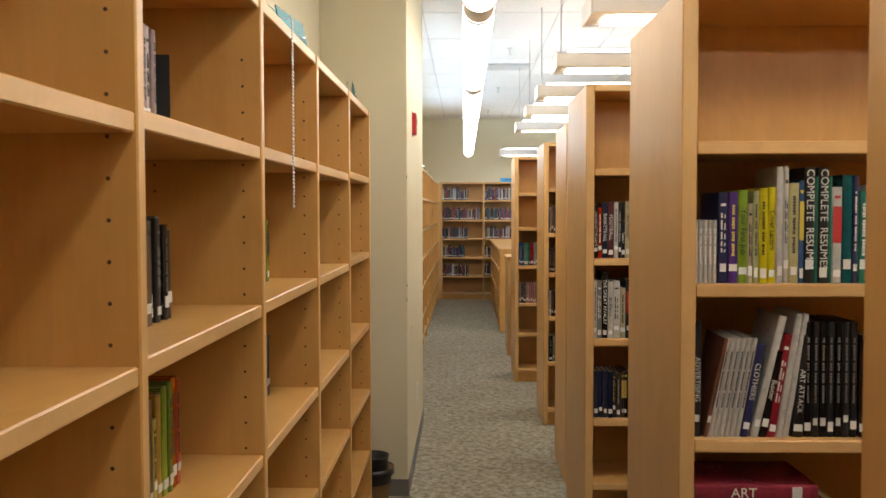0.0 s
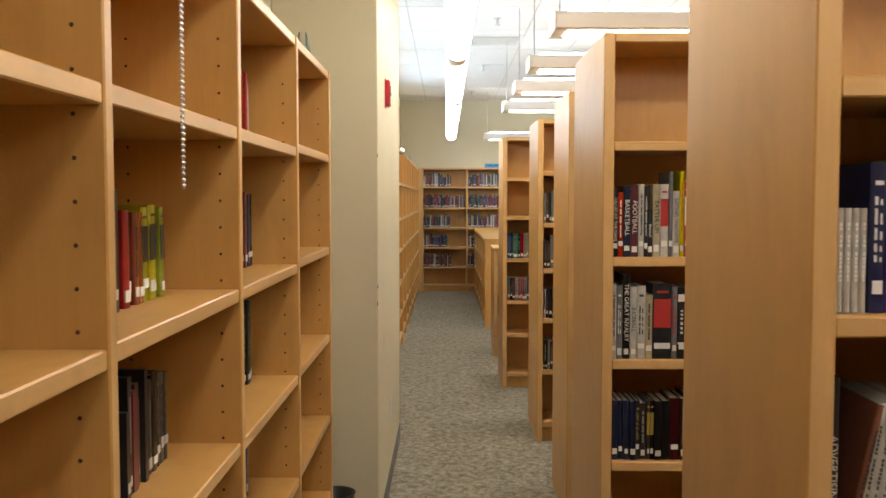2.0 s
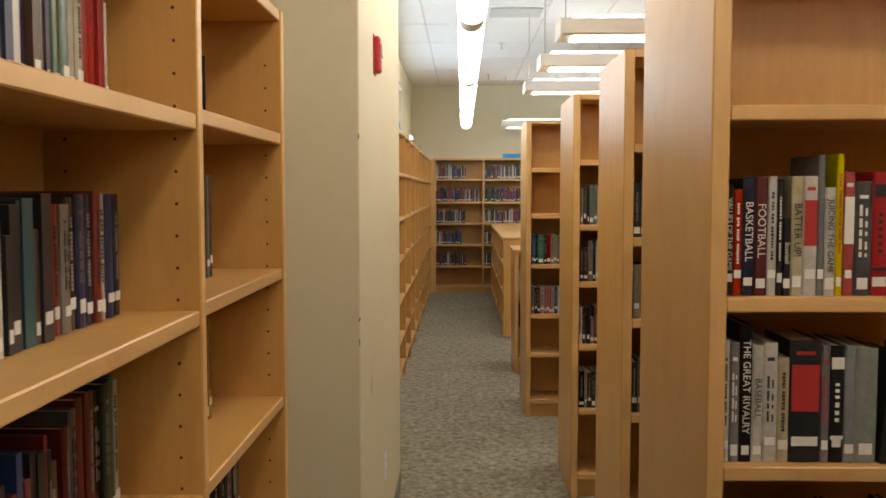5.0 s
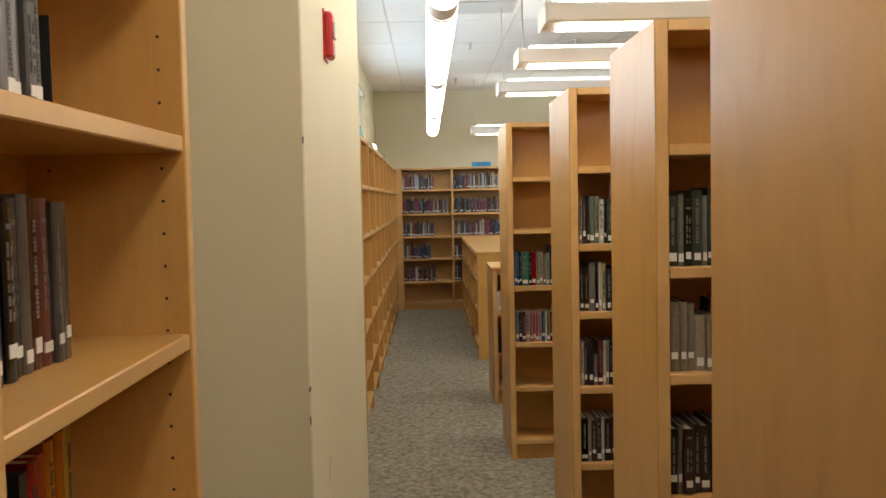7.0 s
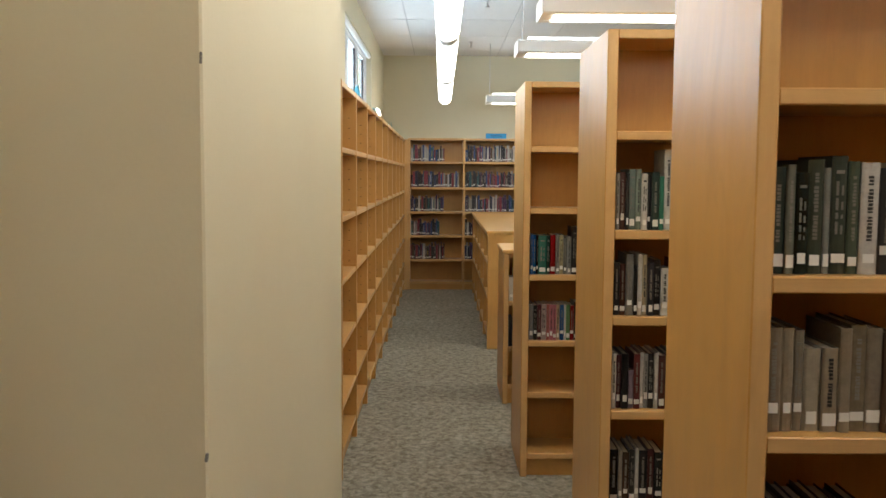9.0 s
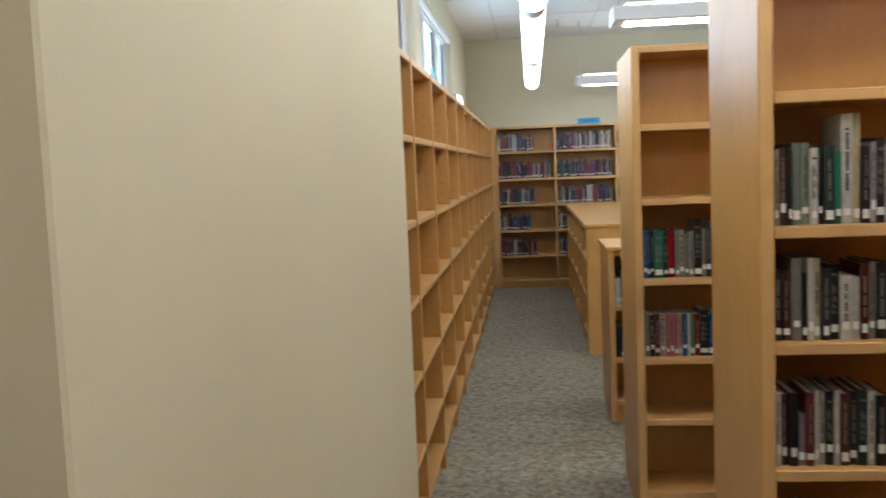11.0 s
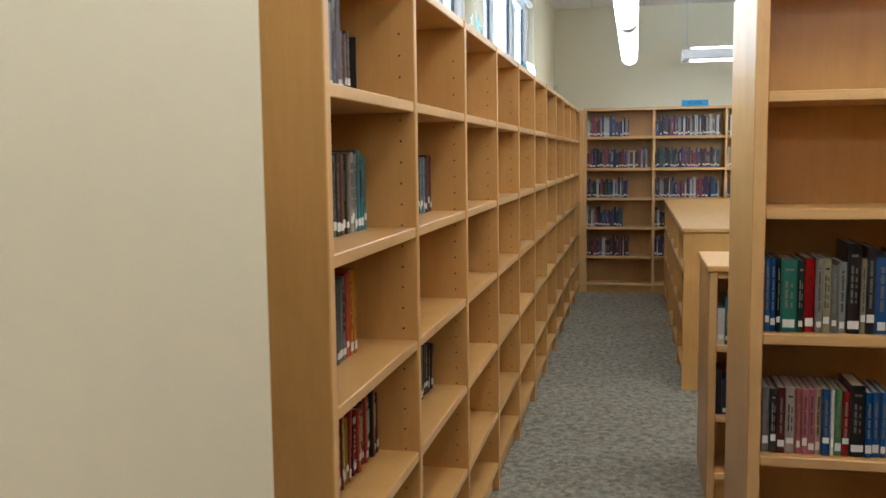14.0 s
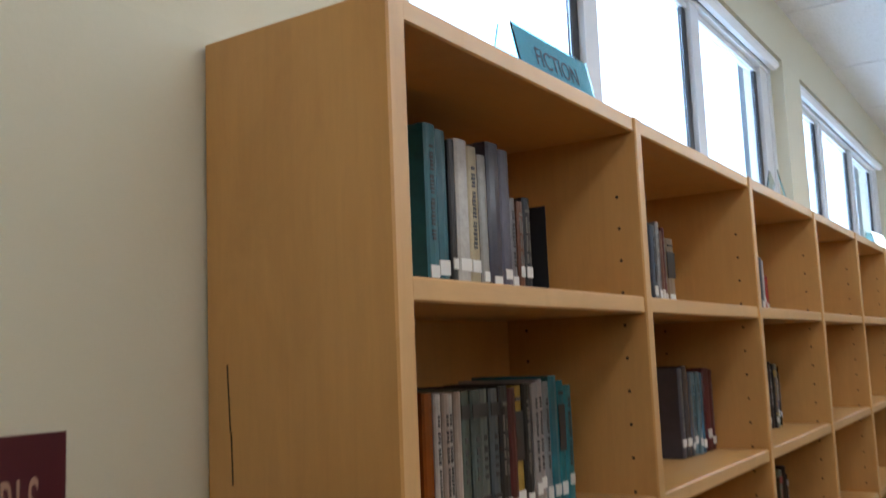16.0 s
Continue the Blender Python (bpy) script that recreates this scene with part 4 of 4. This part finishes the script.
BLUE, OLIVE, PINK = (.03, .12, .34), (.1, .12, .05), (.55, .2, .24)
stack_rows = (
    (3, 1, ((.026, .2, (.03, .05, .04), 0), (.016, .205, (.25, .26, .22), 0), (.024, .19, (.02, .03, .025), 1), (.03, .215, (.07, .085, .06), 0), (.012, .2, (.3, .3, .27), None), (.03, .222, (.05, .065, .045), 1), (.022, .212, (.1, .13, .09), 0), (.034, .21, W, 0), (.03, .2, (.04, .04, .04), 0), (.02, .21, CREAM, 1))),
    (3, 2, ((.03, .2, (.3, .25, .19), 0), (.022, .2, (.36, .31, .24), None), (.02, .195, (.3, .26, .2), 1), (.032, .16, (.42, .37, .29), None), (.03, .162, (.4, .35, .27), 0), (.022, .2, (.36, .3, .22), None), (.03, .205, (.3, .25, .18), 0), (.03, .2, (.34, .3, .24), None), (.03, .19, (.15, .1, .07), 0))),
    (3, 3, ((.022, .19, BLK, 0), (.016, .2, (.2, .17, .14), None), (.03, .19, (.06, .03, .02), 1), (.02, .2, (.03, .03, .03), 0), (.026, .195, (.12, .08, .06), 0), (.02, .205, BLK, 1), (.03, .2, (.1, .03, .03), 0), (.02, .19, (.25, .22, .18), None), (.026, .2, BLK, 0))),
    (4, 1, ((.014, .2, (.35, .33, .28), 0), (.02, .205, (.12, .05, .04), 0), (.012, .2, (.03, .03, .03), None), (.024, .215, (.22, .28, .24), 1), (.018, .215, (.3, .36, .3), 0), (.02, .2, W, 1), (.014, .195, BLK, None), (.026, .205, (.03, .06, .05), 0), (.016, .19, (.04, .22, .15), None), (.03, .285, W, 0), (.018, .285, CREAM, None), (.02, .2, BLK, 0), (.014, .21, (.4, .36, .42), 0), (.022, .22, (.03, .03, .04), 1), (.02, .2, W, 0))),
    (4, 2, ((.022, .19, BLK, 0), (.02, .185, (.1, .03, .02), 0), (.026, .22, (.25, .24, .22), 1), (.014, .18, (.02, .02, .02), None), (.016, .22, W, None), (.018, .218, CREAM, 0), (.022, .19, (.04, .04, .05), 0), (.024, .2, BLK, 1), (.028, .17, W, 0), (.02, .165, (.5, .48, .44), None), (.022, .2, (.14, .03, .03), 0), (.018, .205, (.3, .28, .25), 0), (.03, .2, BLK, 0), (.024, .195, (.12, .05, .04), 1))),
    (4, 3, ((.016, .2, W, 0), (.018, .195, (.1, .02, .03), 0), (.024, .2, BLK, None), (.018, .14, (.3, .24, .3), None), (.022, .2, (.2, .04, .04), 0), (.014, .205, W, None), (.014, .2, (.4, .4, .38), 0), (.02, .2, BLK, 1), (.014, .205, W, None), (.024, .195, (.14, .04, .03), 0), (.02, .2, (.03, .03, .03), 0), (.024, .205, (.02, .05, .06), 1), (.018, .2, W, 0), (.03, .19, BLK, 0))),
    (4, 4, ((.03, .2, BLK, 0), (.014, .2, (.35, .33, .3), None), (.024, .19, (.12, .08, .06), 0), (.02, .2, (.03, .03, .03), 1), (.014, .205, W, None), (.03, .195, BLK, 0), (.024, .2, (.1, .02, .02), 0), (.03, .19, (.05, .05, .05), 1))),
    (5, 2, ((.015, .22, BLUE, 0), (.015, .22, BLUE, 0), (.012, .22, BLK, 0), (.046, .215, (.02, .2, .15), 1), (.018, .215, (.03, .06, .05), 1), (.03, .22, (.4, .015, .03), None), (.018, .22, (.3, .3, .28), 0), (.022, .22, (.4, .36, .22), 1), (.02, .2, (.2, .2, .19), 0), (.022, .21, (.32, .33, .32), 0), (.036, .265, BLK, 1),
            (.014, .22, (.35, .32, .22), 0), (.024, .255, (.03, .03, .035), 0), (.036, .225, BLUE, 0), (.014, .23, (.3, .35, .3), 0), (.024, .24, OLIVE, 0), (.02, .21, (.02, .12, .08), 0), (.02, .2, (.05, .15, .1), 0), (.024, .22, BLK, 0))),
    (5, 3, ((.022, .2, (.25, .25, .26), 0), (.02, .195, (.06, .06, .06), 1), (.022, .2, MAROON, 0), (.028, .2, (.45, .38, .36), 1), (.016, .2, (.5, .16, .14), 0), (.018, .198, PINK, 0), (.018, .198, PINK, 0), (.018, .2, (.55, .4, .28), 0), (.022, .2, BLUE, 0), (.012, .198, W, None), (.02, .2, (.12, .3, .1), 0),
            (.02, .195, (.35, .04, .04), 0), (.04, .215, BLK, 1), (.02, .195, BLUE, 0), (.02, .195, BLUE, 0), (.02, .195, (.04, .15, .4), 0))),
)
for i, lv, items in stack_rows:
    x = 0.046
    for t, hh, col, kind in items:
        x = titled(stacks[i], x, ROW_LEVELS[i][lv], t, hh, col, "", "k" if sum(col) > 0.8 else "g", kind=kind, y=0.035 + random.uniform(0, 0.012))

# near bookcase: bay, shelf, spines
YG, GRN, DRED = (.45, .42, .05), (.05, .13, .06), (.16, .02, .02)
near_rows = (
    (2, 0, ((.04, .27, (.03, .02, .02), None), (.036, .28, BLK, None), (.04, .27, (.03, .03, .035), 1), (.04, .285, BLK, None), (.045, .28, (.25, .03, .02), 0), (.03, .27, BLK, 0))),
    (3, 0, ((.03, .25, (.45, .2, .2), 0), (.03, .25, W, 1), (.03, .245, (.5, .28, .28), 0), (.03, .245, W, 1), (.026, .24, (.42, .3, .3), 0), (.03, .235, W, 0))),
    (3, 1, ((.04, .24, (.25, .24, .2), 0), (.03, .25, (.07, .07, .06), 1), (.035, .245, BLK, 1), (.03, .25, (.2, .2, .2), 1), (.035, .23, BLK, 0), (.04, .215, (.05, .05, .05), None))),
    (3, 2, ((.04, .19, (.5, .45, .15), 0), (.045, .24, (.5, .3, .08), None), (.045, .25, (.3, .42, .06), None), (.03, .255, (.2, .32, .06), 0), (.045, .262, (.6, .2, .03), 0), (.045, .252, (.55, .07, .03), 0))),
    (4, 0, ((.04, .2, (.45, .2, .2), 0), (.04, .2, W, 1), (.04, .2, (.5, .26, .24), 0))),
    (4, 1, ((.05, .2, (.45, .03, .02), None), (.045, .2, (.3, .03, .02), 0), (.045, .195, (.25, .06, .03), 0), (.04, .195, (.4, .12, .04), 0), (.05, .205, YG, 3), (.05, .21, (.5, .44, .06), 3), (.05, .21, YG, 3), (.04, .205, (.35, .4, .08), 3))),
    (4, 2, ((.045, .24, BLK, 0), (.045, .25, (.03, .03, .03), None), (.04, .25, BLK, 1), (.04, .24, (.2, .19, .17), 0), (.04, .235, (.06, .05, .05), 0))),
    (5, 0, ((.05, .21, GRN, None), (.04, .215, (.2, .3, .28), None), (.04, .22, (.45, .42, .35), None), (.04, .235, (.5, .46, .36), 0), (.05, .21, (.42, .008, .012), None), (.05, .215, (.4, .008, .012), None), (.035, .21, (.42, .01, .015), None), (.02, .18, W, None))),
    (5, 1, ((.04, .2, (.35, .04, .03), 0), (.045, .2, (.3, .28, .25), 1), (.045, .21, (.1, .06, .04), 0), (.05, .215, NAVY, 1), (.05, .215, (.04, .05, .1), 0), (.045, .22, (.28, .05, .04), 0), (.04, .215, W, 0), (.045, .215, (.03, .05, .14), None), (.05, .215, (.02, .03, .08), 0))),
    (5, 2, ((.04, .19, DRED, 0), (.04, .21, (.15, .15, .16), 1), (.05, .22, (.2, .02, .02), None), (.05, .225, DRED, 0), (.045, .22, BLK, 1), (.05, .225, (.02, .04, .03), 1), (.04, .23, GRN, 0), (.04, .22, W, 0))),
    (6, 0, ((.05, .24, BLK, 1), (.05, .245, (.1, .1, .11), None), (.045, .25, (.2, .2, .21), None), (.045, .25, (.14, .14, .15), 0), (.045, .25, (.25, .25, .25), None), (.05, .24, (.1, .1, .1), 1), (.045, .235, (.18, .17, .16), 0))),
    (6, 1, ((.05, .22, BLK, 1), (.05, .225, (.03, .03, .035), 1), (.05, .23, (.15, .13, .11), None), (.05, .225, (.12, .04, .03), 0), (.05, .225, (.2, .05, .04), 1), (.045, .22, (.1, .09, .08), 0), (.04, .22, (.2, .16, .13), 0))),
    (6, 2, ((.05, .2, (.4, .03, .02), 0), (.05, .2, (.5, .06, .02), None), (.05, .21, (.55, .2, .03), 0), (.05, .215, (.5, .16, .03), None), (.045, .22, (.5, .3, .06), 0))),
)
# where each row stops, measured from its bay's start, and how tall it is beside the list above
NEAR_ENDS = {(2, 0): (.5, .95), (3, 0): (.5, .88), (3, 1): (.56, .88), (3, 2): (.61, .93), (4, 0): (.35, 1.0), (4, 1): (.69, .97), (4, 2): (.71, .85), (5, 0): (.74, 1.08), (5, 1): (.78, 1.08), (5, 2): (.76, 1.15), (6, 0): (.5, .9), (6, 1): (.56, 1.2), (6, 2): (.56, 1.2)}
SET = 0.135
spare = []
for bay, lv, items in near_rows:
    end, tall = NEAR_ENDS[bay, lv]
    z = LV_NEAR[lv] + NEAR_LIFT.get(bay, 0)
    x = bay * NB + end - sum(it[0] * 0.68 + 0.001 for it in items)
    if x > bay * NB + 0.06:
        spare.append((bay * NB + 0.022, x, z, 0.21))
    for t, hh, col, kind in items:
        x = titled(near, x, z, round(t * 0.68, 4), hh * tall, col, "", "k" if sum(col) > 0.3 else "g", kind=kind, y=SET + random.uniform(0, 0.012), tilt=0)
joined_fill(spare, "rows_of_books", "rows of mixed books deep in the long wall bookcase", near.matrix_basis @ Matrix.Translation((0, SET - 0.03, 0)))
for bay, lv, pal, x0, x1, h in ((2, 3, "red", .2, .55, .2), (4, 3, "mixed", .3, .6, .22), (5, 3, "dark", .4, .7, .2), (6, 3, "dark", .55, .8, .19)):
    fill(near, bay * NB + x0, bay * NB + x1, LV_NEAR[lv] + NEAR_LIFT.get(bay, 0), pal, bay * 10 + lv, h=h, spread=.02, setback=SET)
far_rows = (
    (0, 0, ((.022, .265, (.05, .2, .24), 0), (.024, .262, (.04, .16, .2), None), (.012, .25, BLK, None), (.026, .255, W, None), (.024, .25, CREAM, 0), (.018, .24, (.4, .4, .38), None), (.03, .268, DG, None), (.026, .262, (.15, .15, .2), None), (.015, .18, GREY, 0), (.014, .175, BRN, 1), (.02, .185, BLK, 1))),
    (0, 1, ((.022, .225, (.35, .1, .03), None), (.014, .222, W, 0), (.014, .222, (.5, .42, .36), 0), (.014, .22, W, 0), (.014, .222, (.5, .42, .36), None), (.022, .222, (.16, .2, .17), 2), (.022, .222, (.14, .18, .17), 2), (.022, .222, (.17, .2, .18), 2), (.022, .222, (.13, .16, .17), 2),
            (.024, .225, BLK, 1), (.02, .22, (.12, .02, .02), None), (.024, .223, (.45, .32, .1), 3), (.022, .225, BLK, 0), (.016, .225, (.4, .38, .36), 0), (.016, .23, (.45, .4, .38), 0), (.018, .225, (.3, .32, .33), 0), (.024, .235, (.04, .2, .26), None), (.022, .225, (.03, .22, .27), 3), (.024, .215, (.05, .25, .3), 0))),
    (0, 2, ((.024, .235, (.45, .45, .4), 0), (.024, .232, DG, None), (.026, .23, (.04, .16, .2), 0), (.022, .235, (.2, .25, .28), 1), (.026, .24, (.45, .03, .03), None), (.026, .245, (.55, .15, .03), 0), (.024, .245, (.58, .3, .04), 0))),
    (1, 0, ((.02, .2, (.12, .16, .22), 0), (.016, .21, (.4, .4, .4), 0), (.018, .19, BRN, None), (.016, .2, (.2, .05, .04), 0), (.05, .175, (.3, .22, .14), 3))),
    (2, 0, ((.03, .19, DG, 0), (.016, .18, W, None), (.045, .13, (.5, .02, .03), None))),
    (1, 1, ((.024, .225, DG, 0), (.026, .23, (.12, .1, .1), None), (.02, .21, (.08, .1, .14), 1), (.022, .212, LB, 0), (.022, .212, LB, 0), (.022, .21, (.1, .2, .3), 0), (.04, .22, (.13, .012, .02), None), (.022, .215, MAROON, 0))),
)
FAR_ENDS = {(2, 0): (.69, 1.0), (0, 0): (.62, 1.45), (0, 1): (.745, 1.27), (0, 2): (.63, 1.25), (1, 0): (.57, 1.2), (1, 1): (.8, 1.25)}
for bay, lv, items in far_rows:
    end, wide = FAR_ENDS[bay, lv]
    x = bay * FB + end - sum(it[0] * wide + 0.001 for it in items)
    for t, hh, col, kind in items:
        x = titled(far, x, LV_FAR[lv], round(t * wide, 4), hh, col, "", "k" if sum(col) > 0.4 else "g", kind=kind, y=SET + random.uniform(0, 0.008))
for bay, lv, pal, x0, x1, h in ((0, 3, "red", .35, .8, .2), (0, 4, "dark", .3, .6, .2), (1, 3, "dark", .5, .8, .2), (2, 1, "dark", .55, .72, .2), (2, 2, "dark", .6, .72, .2)):
    fill(far, bay * FB + x0, bay * FB + x1, LV_FAR[lv], pal, 300 + bay * 10 + lv, h=h, spread=.02, setback=SET)
fills = ((.70, .95, .68, .62, .7), (.97, .97, .97, .9, .6), (.95, .9, .97, .8, .6), (.6, .7, .8, .5, .5))
cells = []
for bay in range(4):
    for lv in range(5):
        cells.append((bay * 0.822 + (0.042 if bay == 0 else 0.02), bay * 0.822 + 0.8 * fills[bay][lv], LV_NORTH[lv], 0.215))
joined_fill(cells, "rows_of_books", "rows of mixed dark and colourful books on the end bookcase", north.matrix_basis)
joined_fill([(0.042, 0.85, 0.72, 0.2), (0.042, 0.7, 0.38, 0.2)], "rows_of_books", "rows of mixed books in the low bookcase", low_a.matrix_basis)

# metal book ends that hold the loose rows


def bookend(case, x, z):
    e = empty("bookend", case.matrix_basis @ Matrix.Translation((x, 0.14, z)), "dark grey bent-metal bookend behind the last book", "bookend", "bookends")
    block("upright", (0, 0, 0.002), (0.0015, 0.13, 0.18), dark_plastic, e, bevel=0.0005)
    block("foot", (-0.09, 0.01, 0), (0.0015, 0.12, 0.0016), dark_plastic, e, bevel=0.0005)


for case, b, width, lv, w in ((near, 3, NB, LV_NEAR[0] - 0.004, .57), (near, 6, NB, LV_NEAR[0] + 0.014, .53), (far, 0, FB, LV_FAR[0], .68)):
    bookend(case, b * width + w, lv)
